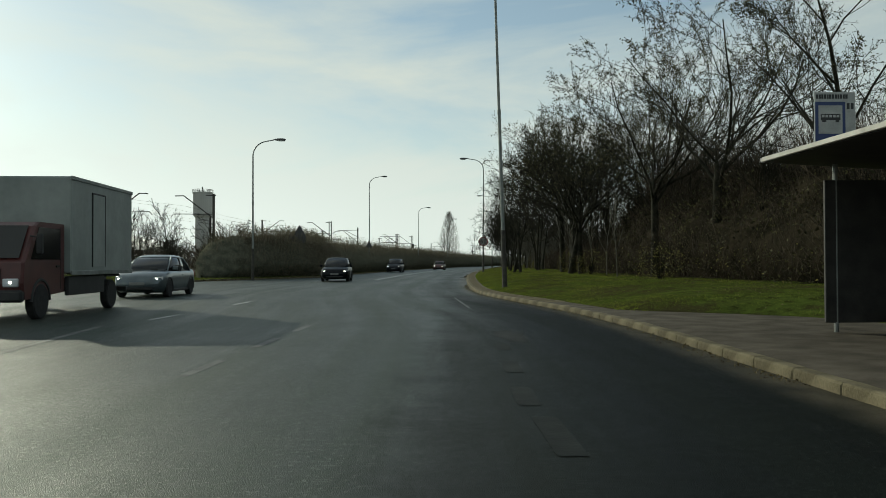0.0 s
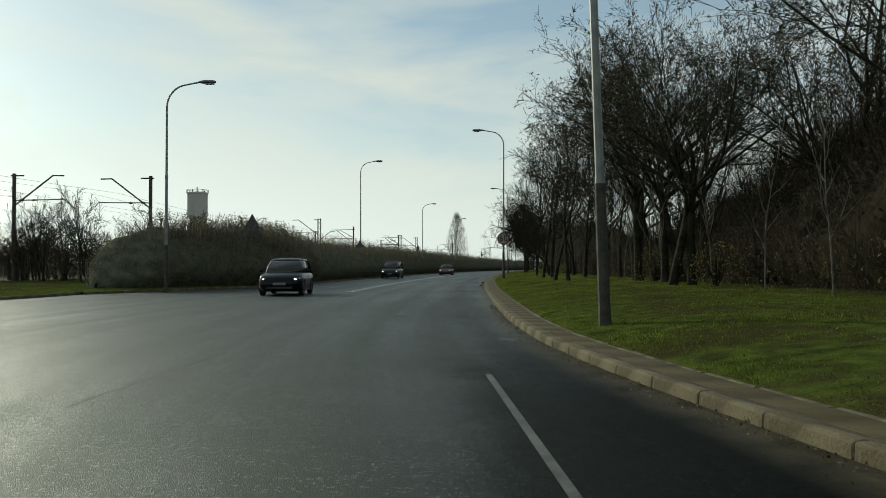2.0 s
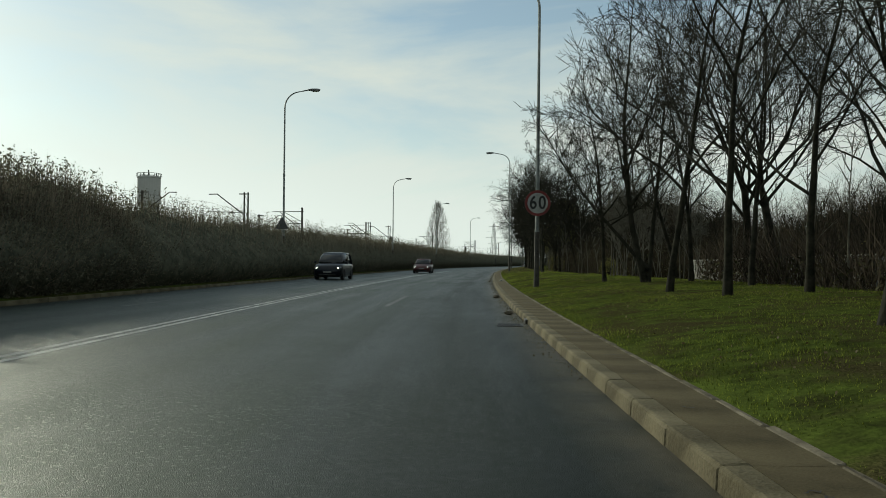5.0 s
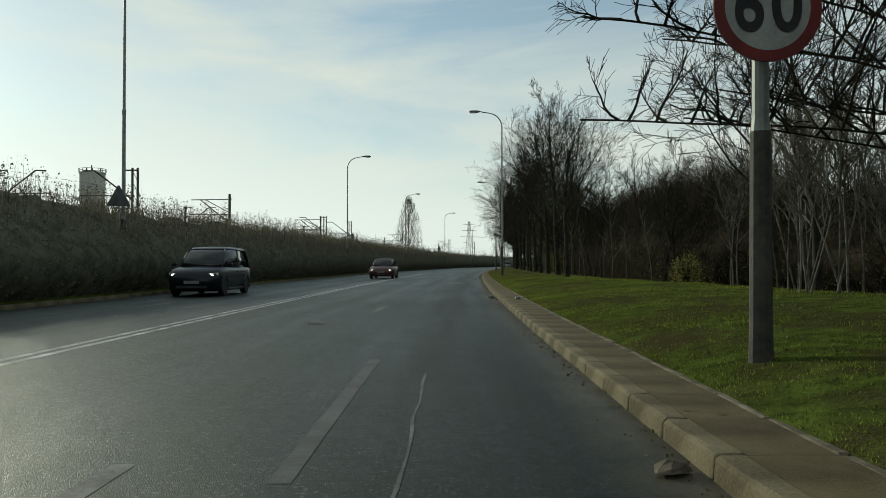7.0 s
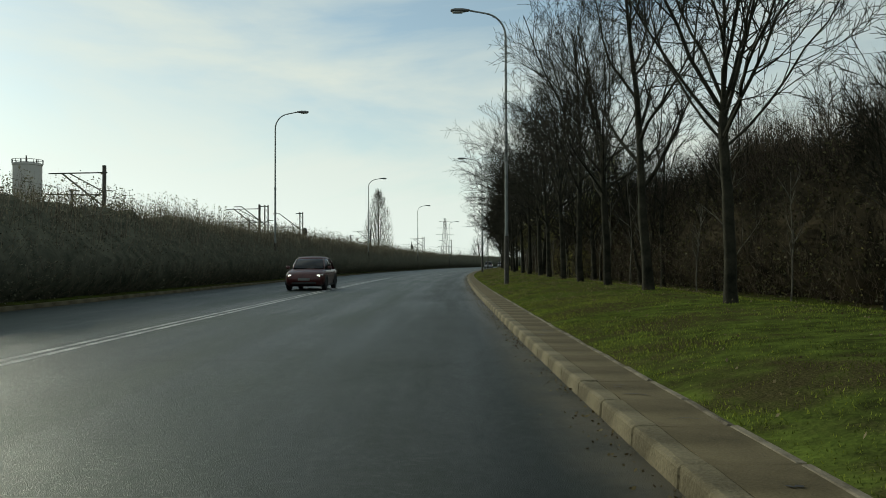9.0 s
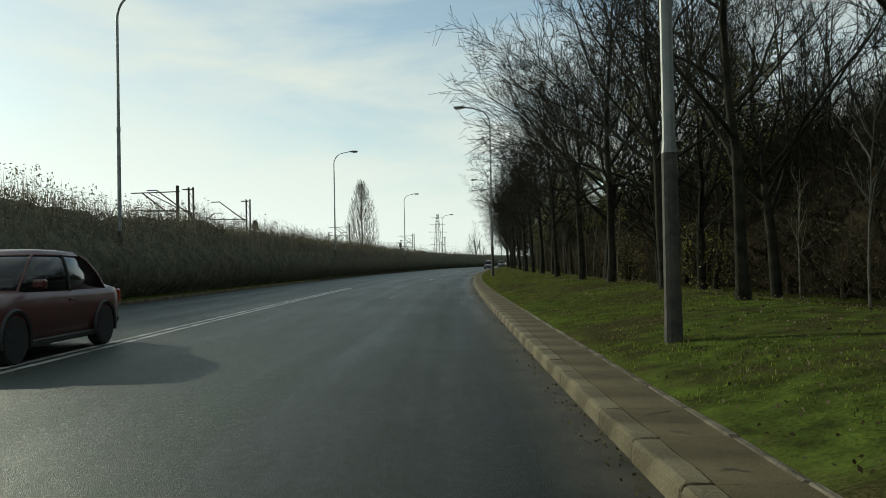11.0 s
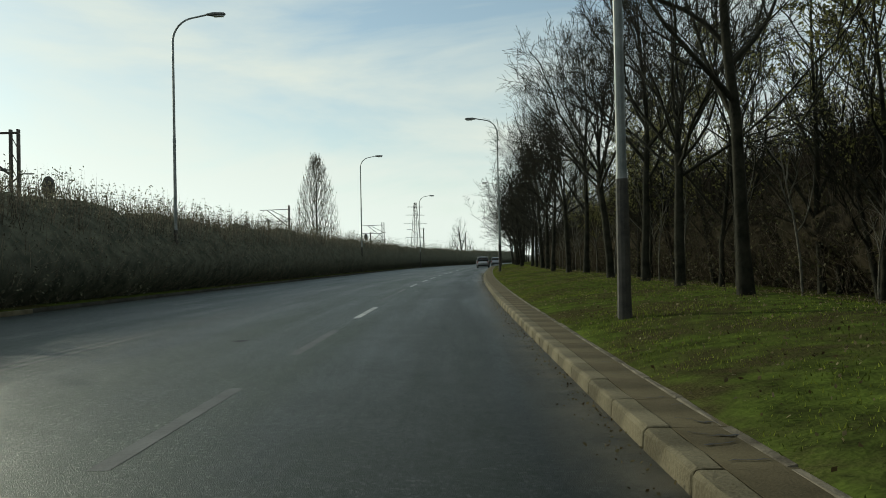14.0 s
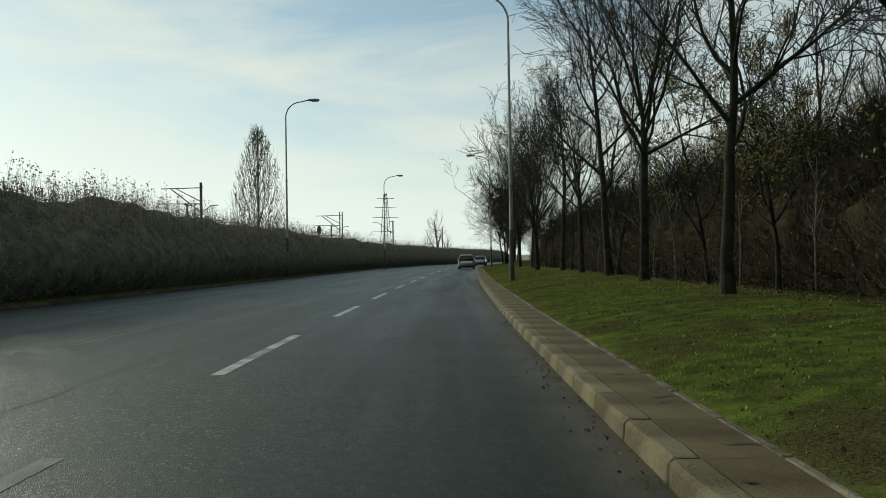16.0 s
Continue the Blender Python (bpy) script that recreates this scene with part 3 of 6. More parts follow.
def bar(x0, y0, x1, y1, w, z=0.0038):
    d = Vector((y0 - y1, x1 - x0, 0)).normalized() * w / 2
    a, b = Vector((x0, y0, z)), Vector((x1, y1, z))
    return Shape().add([a - d, b - d, b + d, a + d], [(0, 1, 2, 3)])


def lane_bar(y0, y1, off, width, z=0.0028, step=1.0):
    """A thin painted bar along the road."""
    s = Shape()
    n = max(1, int(round((y1 - y0) / step)))
    ys = [y0 + (y1 - y0) * i / n for i in range(n + 1)]
    vs, fs = [], []
    for y in ys:
        for d in (-width / 2, width / 2):
            vs.append(lane(y, off + d, z) if y > 45 else Vector((0.2 + off + d, y, z + 0.001)))
    for i in range(n):
        fs.append((2 * i, 2 * i + 1, 2 * i + 3, 2 * i + 2))
    return s.add(vs, fs)


def blotch(x, y, rx, ry, seed, z=0.0045):
    rng = random.Random(seed)
    ph = [rng.uniform(0, 6.28) for _ in range(3)]
    n = 26
    vs = [(x + rx * math.cos(a) * (1 + 0.22 * math.sin(3 * a + ph[0]) + 0.12 * math.sin(7 * a + ph[1])),
           y + ry * math.sin(a) * (1 + 0.22 * math.sin(2 * a + ph[2]) + 0.12 * math.sin(5 * a + ph[0])), z) for a in [6.2832 * i / n for i in range(n)]]
    return Shape().add(vs, [tuple(range(n))])


marks = thing("lane_marking", "worn white lane lines painted on the asphalt", "road marking", kind="structure")
# lane dashes between the two running lanes
for y0 in (8.6, 11.6, 14.4):
    part("dash", lane_bar(y0, y0 + 1.5, -3.2, 0.12), FAINT, marks)
for y0, y1, worn in ((73.0, 79.6, True), (94.0, 96.4, True), (153.9, 157.2, True), (160.2, 164.6, True), (172.8, 175.8, None), (178.5, 182.2, None), (185.0, 189.0, False), (192.1, 196.2, None), (198.5, 201.7, True), (205.1, 209.4, False), (213.4, 217.0, False),
                     (220.8, 224.8, False), (229.0, 233.0, False), (237.0, 241.0, False), (245.0, 249.0, False), (257.0, 261.0, False), (269.0, 273.0, False), (281.0, 285.0, False), (293.0, 297.0, False)):
    part("dash", lane_bar(y0, y1, -3.20 if y0 < 190 else -3.42, 0.14), FAINTER if worn is None else FAINT if worn else PAINT, marks)
# two lines between the directions of traffic
for off in (-6.38, -6.62):
    part("line", lane_bar(58, 168, off, 0.12), PAINT, marks)
    for y0 in range(168, 330, 8):
        part("line", lane_bar(y0, y0 + 6.6, off, 0.11), FAINTER, marks)
part("line", bar(-6.10, 9.9, -7.02, 15.8, 0.12), FAINT, marks)
for y0 in (17.2, 23.6):
    part("dash", lane_bar(y0, y0 + 1.9, -6.9, 0.12), PAINT, marks)
# broad faded blocks along the mouth of the bus bay
for x0, y0, x1, y1 in ((0.68, 5.1, 0.62, 6.4), (0.56, 6.9, 0.53, 7.9), (0.56, 9.0, 0.54, 10.0), (0.56, 11.3, 0.56, 12.2), (0.57, 13.4, 0.57, 14.4)):
    part("block", bar(x0, y0, x1, y1, 0.20, 0.0042), GHOST, marks)
part("line", bar(0.14, 21.8, -0.33, 28.3, 0.07), FAINT, marks)
part("scratch", seam(78.4, 83.4, -1.65, 0.03, 0.02, 91), FAINT, marks)
part("ghost_line", lane_bar(79.2, 84.6, -2.25, 0.13), FAINTER, marks)
part("line", bar(-0.90, 36.7, -0.10, 36.8, 0.09), FAINTER, marks)
part("line", bar(-0.06, 32.7, 0.22, 32.4, 0.14), FAINT, marks)
# far-side lane dashes
for i in range(18):
    y0 = 60 + 12.0 * i
    part("dash", lane_bar(y0, y0 + 3.0, -9.6, 0.12), FAINT, marks)

# seams, patches and a drain in the asphalt
def cross_seam(y, o0, o1, width, seed):
    rng = random.Random(seed)
    vs, fs = [], []
    n = 18
    yy = y
    for i in range(n + 1):
        o = o0 + (o1 - o0) * i / n
        yy += rng.uniform(-0.06, 0.06)
        w = width * rng.uniform(0.3, 1.0) / 2
        vs += [lane(yy - w, o, 0.0036), lane(yy + w, o, 0.0036)]
    for i in range(n):
        fs.append((2 * i, 2 * i + 2, 2 * i + 3, 2 * i + 1))
    return Shape().add(vs, fs)


cracks = thing("asphalt_seam", "dark cracked seams in the old asphalt", "road crack", kind="structure")
for k, (y0, y1, off, w) in enumerate(((27, 31, -4.2, 0.04), (143, 148, -4.3, 0.04), (201, 211, -4.6, 0.03))):
    part("seam", seam(y0, y1, off, w, 0.05, k), TAR, cracks)
for k, (y, a, b) in enumerate(((70.6, -3.4, -2.9), (71.6, -1.0, -0.7), (109, -5.0, -1.0), (181.8, -6.2, -0.9), (206.5, -3.8, -0.6), (145.8, -2.6, -0.9))):
    part("seam", cross_seam(y, a, b, 0.05, 40 + k), TAR, cracks)


repairs = thing("asphalt_patch", "darker and tarred repairs in the road surface", "road repair", kind="structure")
for k, (y, off, rx, ry) in enumerate(((13.5, 0.6, 0.22, 1.2), (38.5, -0.9, 0.3, 0.12), (38.8, -2.4, 0.22, 0.15), (73.2, -2.9, 0.16, 0.12), (90.2, -3.9, 0.2, 0.14), (180.5, -4.4, 0.12, 0.1), (201.5, -4.2, 0.14, 0.1))):
    p = lane(y, off - (kerb_x(y) - main_x(y)))
    part("patch", blotch(p.x, p.y, rx, ry, k), PATCHED, repairs)

p = lane(67.1, -0.36)
drain = thing("drain_grate", "dark cast iron drain grate set in the gutter", "drain", pose(p.x, p.y, 0.008, 0, 0, heading(67.1)) @ Matrix.Diagonal((0.78, 0.9, 1, 1)))
# no hole here: a black block stands for the shade inside the kerb opening
part("inlet", Shape().box(0.40, 0.32, -0.004, 0.50, 0.78, 0.075, 0.006), SIGN_BLACK, drain, "black block painted as the shaded opening in the kerb face")
part("frame", Shape().box(-0.30, -0.3, -0.02, 0.30, -0.25, 0.008, 0.004).box(-0.30, 0.25, -0.02, 0.30, 0.3, 0.008, 0.004).box(-0.30, -0.25, -0.02, -0.26, 0.25, 0.008, 0.004).box(0.26, -0.25, -0.02, 0.30, 0.25, 0.008, 0.004), STEEL_DARK, drain)
for i in range(8):
    part("bar", Shape().box(-0.26, -0.235 + i * 0.062, -0.02, 0.26, -0.205 + i * 0.062, 0.006, 0.003), STEEL_DARK, drain)

# ---------------------------------------------------------------- lamp posts
def lamp_post(m, height=11.6, reach=2.4, group="street lamps", dark=0.22, label="tall galvanised street lamp post with a curved arm", lean=0.0):
    """The arm points along local -x."""
    t = thing("street_lamp", label, "street lamp", m @ pose(0, 0, 0, 0, lean, 0), group)
    split = height * dark
    part("base", Shape().tube([(0, 0, -0.5), (0, 0, 0.0), (0, 0, 0.35), (0, 0, split)], [0.108, 0.108, 0.10, 0.090], 12), POLE_DARK, t, "weathered dark lower tube")
    mid = height * 0.55
    part("collar", Shape().tube([(0, 0, mid - 0.12), (0, 0, mid - 0.06), (0, 0, mid + 0.06), (0, 0, mid + 0.14)], [0.066, 0.074, 0.074, 0.056], 12), GALV, t)
    part("pole", Shape().tube([(0, 0, split), (0, 0, split + 0.12), (0, 0, mid - 0.1)], [0.088, 0.074, 0.064], 12), GALV, t)
    pts, rad = [(0, 0, mid)], [0.058]
    bend = 1.05
    pts.append((0, 0, height - bend))
    rad.append(0.050)
    for i in range(1, 9):
        a = math.radians(84 * i / 8)
        pts.append((-bend * (1 - math.cos(a)), 0, height - bend + bend * math.sin(a)))
        rad.append(0.048 - 0.0015 * i)
    pts.append((-reach + 0.45, 0, height + 0.10))
    rad.append(0.04)
    part("arm", Shape().tube(pts, rad, 10), GALV, t)
    s = Shape()
    rings = []
    for x, w, h in ((0.5, 0.05, 0.05), (0.42, 0.09, 0.08), (0.2, 0.15, 0.13), (-0.15, 0.16, 0.13), (-0.3, 0.13, 0.10), (-0.36, 0.06, 0.05)):
        rings.append([(-reach + x - 0.05, w * math.cos(a), height + 0.12 + h * 0.7 * math.sin(a)) for a in [2 * math.pi * i / 10 for i in range(10)]])
    lum = part("luminaire", s.loft(rings), LUM, t, "flat grey lamp head", True)
    part("lens", Shape().box(-reach - 0.33, -0.11, height + 0.005, -reach + 0.12, 0.11, height + 0.05, 0.02), LENS, lum)
    return t


for y, off, lean, h in ((32.5, 1.08, -1.7, 12.8), (82.2, 1.36, 0.3, 11.35), (134.5, 1.45, 0.0, 11.9), (179.8, 1.30, 0.0, 11.25), (229.3, 1.20, 0.0, 11.5), (280, 1.5, 0.0, 11.4)):
    p = lane(y, off)
    lamp_post(pose(p.x, p.y, verge_z(off, y) - 0.03, 0, 0, heading(y)), h, 2.0, lean=lean, dark=0.18)
for y, off, h in ((57.7, -15.2, 9.8), (105.2, -13.82, 12.25), (155.8, -13.5, 11.65), (203.4, -13.6, 12.0), (252.0, -13.0, 12.0), (295.0, -11.2, 11.2)):
    p = lane(y, off)
    lamp_post(pose(p.x, p.y, 0.1, 0, 0, heading(y) + 180), h, 1.95, label="tall galvanised street lamp post rising out of the roadside hedge")

# ---------------------------------------------------------------- road signs
def text_mesh(body, size, material, name="digit"):
    cu = bpy.data.curves.new(name, "FONT")
    cu.body, cu.size, cu.align_x, cu.align_y, cu.extrude, cu.offset = body, size, "CENTER", "CENTER", 0.002, size * 0.018
    ob = bpy.data.objects.new(name, cu)
    scene.collection.objects.link(ob)
    dg = bpy.context.evaluated_depsgraph_get()
    me = bpy.data.meshes.new_from_object(ob.evaluated_get(dg))
    bpy.data.objects.remove(ob)
    me.materials.clear()
    me.materials.append(material)
    return me


def disc(r0, r1, y, n=40, depth=0.004):
    """A flat ring or disc that faces -y."""
    s = Shape()
    if r0 <= 0:
        a = [(r1 * math.cos(2 * math.pi * i / n), y, r1 * math.sin(2 * math.pi * i / n)) for i in range(n)]
        b = [(p[0], y + depth, p[2]) for p in a]
        return s.loft([a, b])
    rings = []
    for r, yy in ((r0, y), (r1, y), (r1, y + depth), (r0, y + depth), (r0, y)):
        rings.append([(r * math.cos(2 * math.pi * i / n), yy, r * math.sin(2 * math.pi * i / n)) for i in range(n)])
    return s.loft(rings, cap=False)


p = lane(82.2, 1.36)
sign = thing("speed_limit_sign", "round red-rimmed speed limit sign on a lamp post", "road sign", pose(p.x + 0.01, p.y - 0.17, 3.34, 0, 0, heading(82) + 2))
part("plate", disc(0, 0.475, 0.0, 48, 0.012), SIGN_BACK, sign)
part("face", disc(0, 0.39, -0.006, 48, 0.004), SIGN_WHITE, sign)
part("rim", disc(0.375, 0.472, -0.009, 48, 0.006), SIGN_RED, sign, "red rim")
for x, body in ((-0.165, "6"), (0.165, "0")):
    part("digit", text_mesh(body, 0.60, SIGN_BLACK), None, sign, "black digit", at=pose(x, -0.0125, 0.0, 90, 0, 0) @ Matrix.Diagonal((0.92, 1.12, 1, 1)))
for z in (-0.22, 0.22):
    part("clamp", Shape().tube([(0.11 * math.cos(a), 0.17 + 0.135 * math.sin(a), z) for a in [math.pi * 2 * i / 12 for i in range(13)]], 0.012, 5), GALV, sign)


def triangle_sign(m, zc, side, plate=False):
    t = thing("warning_sign", "dark back of a triangular warning sign above the hedge", "road sign", m)
    part("post", Shape().tube([(0, 0.06, -0.2), (0, 0.06, zc + 0.35 * side)], 0.035, 10), GALV, t)
    h = side * 0.866
    c = 0.06
    tri = [(-side / 2 + c, zc - h / 3), (side / 2 - c, zc - h / 3), (side / 2 - c / 2, zc - h / 3 + c), (c / 2, zc + 2 * h / 3 - c / 2), (-c / 2, zc + 2 * h / 3 - c / 2), (-side / 2 + c / 2, zc - h / 3 + c)]
    part("plate", Shape().loft([[(x, y, z) for x, z in tri] for y in (0.0, 0.02)]), SIGN_BACK, t)
    if plate:
        part("lower_plate", Shape().box(-0.95, 0.0, zc - h / 3 - 0.62, 0.55, 0.02, zc - h / 3 - 0.04, 0.008), SIGN_BACK, t, "dark rectangular plate below the triangle")
    return t


triangle_sign(pose(-14.0, 69.2, 0.1, 0, 0, 0), 3.75, 1.08, True)
p = lane(104.7, -13.8)
triangle_sign(pose(p.x, p.y, 0.1, 0, 0, heading(105)), 3.42, 0.92)

# ---------------------------------------------------------------- trees
def grow(seed, height, clear, r0, limbs, spread, depth=4, fork=(5, 5, 3), lean=(0, 0), droop=0.0, leader=True, wild=0.12, up=0.35, stems=1, length=0.5, vase=False, fine=0.0035):
    """The branches of a bare tree: lists of points and radii, with their order."""
    rng = random.Random(seed)
    out = []

    def bough(p, d, L, r, order, seg):
        pts, rad = [p.copy()], [r]
        q, e = p.copy(), d.copy()
        for i in range(seg):
            e = (e + Vector((rng.gauss(0, wild), rng.gauss(0, wild), rng.gauss(0, wild) + (up if order < 3 else up * 0.4) * 0.22 - droop * 0.2 * order))).normalized()
            q = q + e * (L / seg)
            pts.append(q.copy())
            rad.append(max(fine, r * (1 - 0.72 * (i + 1) / seg)))
        out.append((pts, rad, order))
        return pts, rad

    def side(pts, rad, L, order):
        if order >= depth:
            return
        n = fork[min(order - 1, len(fork) - 1)]
        n = max(1, int(round(n * rng.uniform(0.75, 1.25))))
        for k in range(n):
            u = 0.22 + 0.76 * (k + rng.random()) / n
            i = min(len(pts) - 2, int(u * (len(pts) - 1)))
            w = u * (len(pts) - 1) - i
            p = pts[i].lerp(pts[i + 1], w)
            d0 = (pts[i + 1] - pts[i]).normalized()
            ax = d0.orthogonal().normalized()
            ax.rotate(Matrix.Rotation(rng.uniform(0, 6.283), 3, d0))
            d = (d0 + ax * (rng.uniform(0.6, 1.15) if vase else rng.uniform(0.5, 0.95))).normalized()
            l = L * rng.uniform(0.42, 0.62) * (1.15 - 0.45 * u)
            r = max(fine * 1.3, (rad[i] * (1 - w) + rad[i + 1] * w) * rng.uniform(0.5, 0.7))
            a, b = bough(p, d, l, r, order + 1, 1 if order + 1 >= depth else (2 if order == 2 else 4))
            side(a, b, l, order + 1)

    for st in range(stems):
        base = Vector((rng.uniform(-0.25, 0.25), rng.uniform(-0.25, 0.25), -0.3)) if stems > 1 else Vector((0, 0, -0.3))
        ln = Vector((lean[0] + (rng.uniform(-0.25, 0.25) if stems > 1 else 0), lean[1] + (rng.uniform(-0.25, 0.25) if stems > 1 else 0), 1)).normalized()
        H = height * rng.uniform(0.85, 1.0) if stems > 1 else height
        pts, rad = [base], [r0 * 1.35]
        q, e, n = base.copy(), ln.copy(), 9
        top = clear + 1.9 if vase else H * (0.93 if leader else max(clear / H + 0.12, 0.45))
        for i in range(n):
            e = (e + Vector((rng.gauss(0, 0.05), rng.gauss(0, 0.05), 0.05))).normalized()
            q = q + e * ((top + 0.3) / n)
            pts.append(q.copy())
            rad.append(max(0.012, r0 * (1 - (0.9 if leader and not vase else 0.45) * (i + 1) / n) * (max(0.12, 1 - 0.4 * (i - 5)) if (vase or not leader) and i > 5 else 1.0)))
        out.append((pts, rad, 0))
        for k in range(limbs):
            u = clear / H + ((top - (0.7 if vase else 0)) / H - clear / H) * (k + rng.random() * 0.8) / limbs
            f = u * H / (top + 0.3) * n
            i = min(n - 1, int(f))
            p = pts[i].lerp(pts[i + 1], f - i)
            a = k * 2.4 + rng.uniform(-0.5, 0.5)
            rise = rng.uniform(0.55, 1.15)
            d = Vector((math.cos(a) * spread, math.sin(a) * spread, rise)).normalized()
            if vase:                                  # a fan of steep limbs from the head of the trunk
                w = (k + rng.random()) / limbs
                tilt = radians(58 - 49 * w)
                d = Vector((math.cos(a) * math.sin(tilt), math.sin(a) * math.sin(tilt), math.cos(tilt)))
                L = (H - clear) * rng.uniform(0.60, 0.84)
                a_, b_ = bough(p, d, L, r0 * rng.uniform(0.22, 0.38), 1, 8)
                side(a_, b_, L * 0.8, 1)
                continue
            L = H * length * (1.08 - 0.62 * (u - clear / H) / max(0.05, 1 - clear / H)) * rng.uniform(0.8, 1.1)
            a_, b_ = bough(p, d, L, max(0.02, rad[i] * rng.uniform(0.45, 0.65)), 1, 5)
            side(a_, b_, L, 1)
    return out


def wood_mesh(name, chains, material, thick=1.0):
    """Round tapering boughs as one mesh."""
    V, F = [], []
    n0 = 0
    sets = collections.defaultdict(list)
    for pts, rad, order in chains:
        sets[(8, 5, 3, 3, 3, 3)[order], len(pts)].append((pts, rad))
    for (k, m), group in sets.items():
        P = np.array([[tuple(p) for p in pts] for pts, rad in group])
        R = np.array([rad for pts, rad in group]) * thick
        D = np.gradient(P, axis=1)
        D /= np.linalg.norm(D, axis=2)[..., None] + 1e-9
        ref = np.where(np.abs(D[:, :1, 2:]) > 0.7, np.array([1.0, 0.13, 0.07]), np.array([0.1, 0.07, 1.0]))
        S = np.cross(D, ref)
        S /= np.linalg.norm(S, axis=2)[..., None] + 1e-9
        U = np.cross(S, D)
        a = 2 * np.pi * np.arange(k) / k
        ring = P[:, :, None] + (S[:, :, None] * np.cos(a)[:, None] + U[:, :, None] * np.sin(a)[:, None]) * R[:, :, None, None]
        V.append(ring.reshape(-1, 3))
        g, i, j = np.meshgrid(np.arange(len(group)) * m * k, np.arange(m - 1), np.arange(k), indexing="ij")
        F.append((n0 + g[..., None] + np.stack([i * k + j, i * k + (j + 1) % k, (i + 1) * k + (j + 1) % k, (i + 1) * k + j], -1)).reshape(-1, 4))
        n0 += len(group) * m * k
    me = big_mesh(name, np.concatenate(V), np.concatenate(F), material, 4)
    me.polygons.foreach_set("use_smooth", [True] * len(me.polygons))
    return me


def leaf_mesh(name, places, size, material, rng, long=2.2, hang=0.5):
    """Many small pointed leaves at the places given."""
    n = len(places)
    P = np.asarray(places)
    d = rng.normal(size=(n, 3))
    d[:, 2] -= hang
    d /= np.linalg.norm(d, axis=1)[:, None]
    s = np.cross(d, rng.normal(size=(n, 3)))
    s /= np.linalg.norm(s, axis=1)[:, None] + 1e-9
    L = (size * rng.uniform(0.6, 1.4, n))[:, None]
    w = L / long / 2
    v = np.stack([P, P + d * L * 0.5 + s * w, P + d * L, P + d * L * 0.5 - s * w], 1)
    f = np.arange(n * 4).reshape(n, 4)
    return big_mesh(name, v.reshape(-1, 3), f, material, 4)


def twig_places(chains, n, rng, low=3):
    """Random places on the thin boughs."""
    seg = [(np.array(tuple(p[i])), np.array(tuple(p[i + 1]))) for p, r, o in chains if o >= low for i in range(len(p) - 1)]
    a, b = np.array([s[0] for s in seg]), np.array([s[1] for s in seg])
    i = rng.integers(0, len(seg), n)
    u = rng.random(n)[:, None]
    return a[i] * (1 - u) + b[i] * u + rng.normal(scale=0.05, size=(n, 3))


def tree_kind(name, label, chains, leaves=0, size=0.1, leaf_material=None, bark=BARK, seed=0, group="", category="tree", long=2.2, thick=1.0):
    t = thing(name, label, category, pose(0, 0, -60), group)
    main = 1 if max(c[2] for c in chains) > 2 else 0
    part("trunk", wood_mesh("trunk", [c for c in chains if c[2] <= main], bark, thick), None, t)
    rng = np.random.default_rng(seed)
    part("crown", wood_mesh("crown", [c for c in chains if c[2] > main], bark, thick), None, t)
    if leaves:
        part("leaves", leaf_mesh("leaves", twig_places(chains, leaves, rng), size, leaf_material, rng, long), None, t)
    return t


def plant(kind, spots, seed, smin=0.9, smax=1.1, shrink=None):
    """Puts copies of the kinds at the spots; the first spot of each kind takes the original."""
    rng = random.Random(seed)
    used = set()
    for i, (x, y, z) in enumerate(spots):
        k = kind[i % len(kind)]
        s = rng.uniform(smin, smax) * (shrink(y) if shrink else 1.0)
        m = pose(x, y, z, rng.uniform(-2, 2), rng.uniform(-2, 2), rng.uniform(0, 360))
        if k.name in used:
            o = copy_thing(k, m)
        else:
            o = k
            o.matrix_basis = m
            used.add(k.name)
        o.scale = (s, s, s * rng.uniform(0.95, 1.08))


def verge_spot(x, y):
    return x, y, verge_z(max(0.8, (x - kerb_x(y)) * 0.98), y) - 0.02


# the row of bare street trees
row_kinds = [tree_kind("street_tree", "bare street tree with steep forking limbs on the grass verge", grow(sd, h, cl, 0.125, nl, 0.72, 4, (9, 7, 3) if vs else (7, 6, 3), up=0.5, wild=0.14, length=0.36 if vs else 0.31, vase=vs, fine=0.0046), group="row of street trees")
             for sd, h, cl, nl, vs in ((11, 9.0, 3.0, 13, True), (12, 9.4, 2.6, 13, False), (13, 9.0, 2.8, 12, True), (14, 9.2, 2.7, 13, False))]
far_row_kinds = [tree_kind("street_tree", "bare street tree with steep forking limbs on the grass verge", grow(sd, h, 2.5, 0.12, 12, 0.5, 4, (6, 5, 2), up=0.5, wild=0.12, vase=True, fine=0.0075), group="row of street trees", thick=1.05) for sd, h in ((16, 9.8), (17, 10.2))]
row = [(5.6, 112.6), (6.3, 119.4), (6.5, 124.2), (6.8, 129.4), (7.0, 133.6), (7.3, 138.6), (7.8, 144.0), (8.1, 149.8), (8.6, 155.6), (8.75, 160.9), (9.8, 167.2), (9.9, 171.0), (10.2, 175.6), (10.7, 181.2), (11.2, 185.4), (11.9, 189.7), (12.3, 194.2), (13.2, 200.8), (13.4, 204.4),
       (13.9, 210.0), (15.2, 217.4), (16.05, 222.8), (16.8, 228.5), (17.7, 234.9)] + [(lane(v, 3.3 + 0.25 * (k % 3)).x, v) for k, v in enumerate(np.arange(240.5, 345, 5.2))]
plant(row_kinds, [verge_spot(*q) for q in row if q[1] < 236], 5, 0.92, 1.08, lambda y: 0.90 if y < 115 else 1.0)
plant(far_row_kinds, [verge_spot(*q) for q in row if q[1] > 236], 6, 0.92, 1.08)

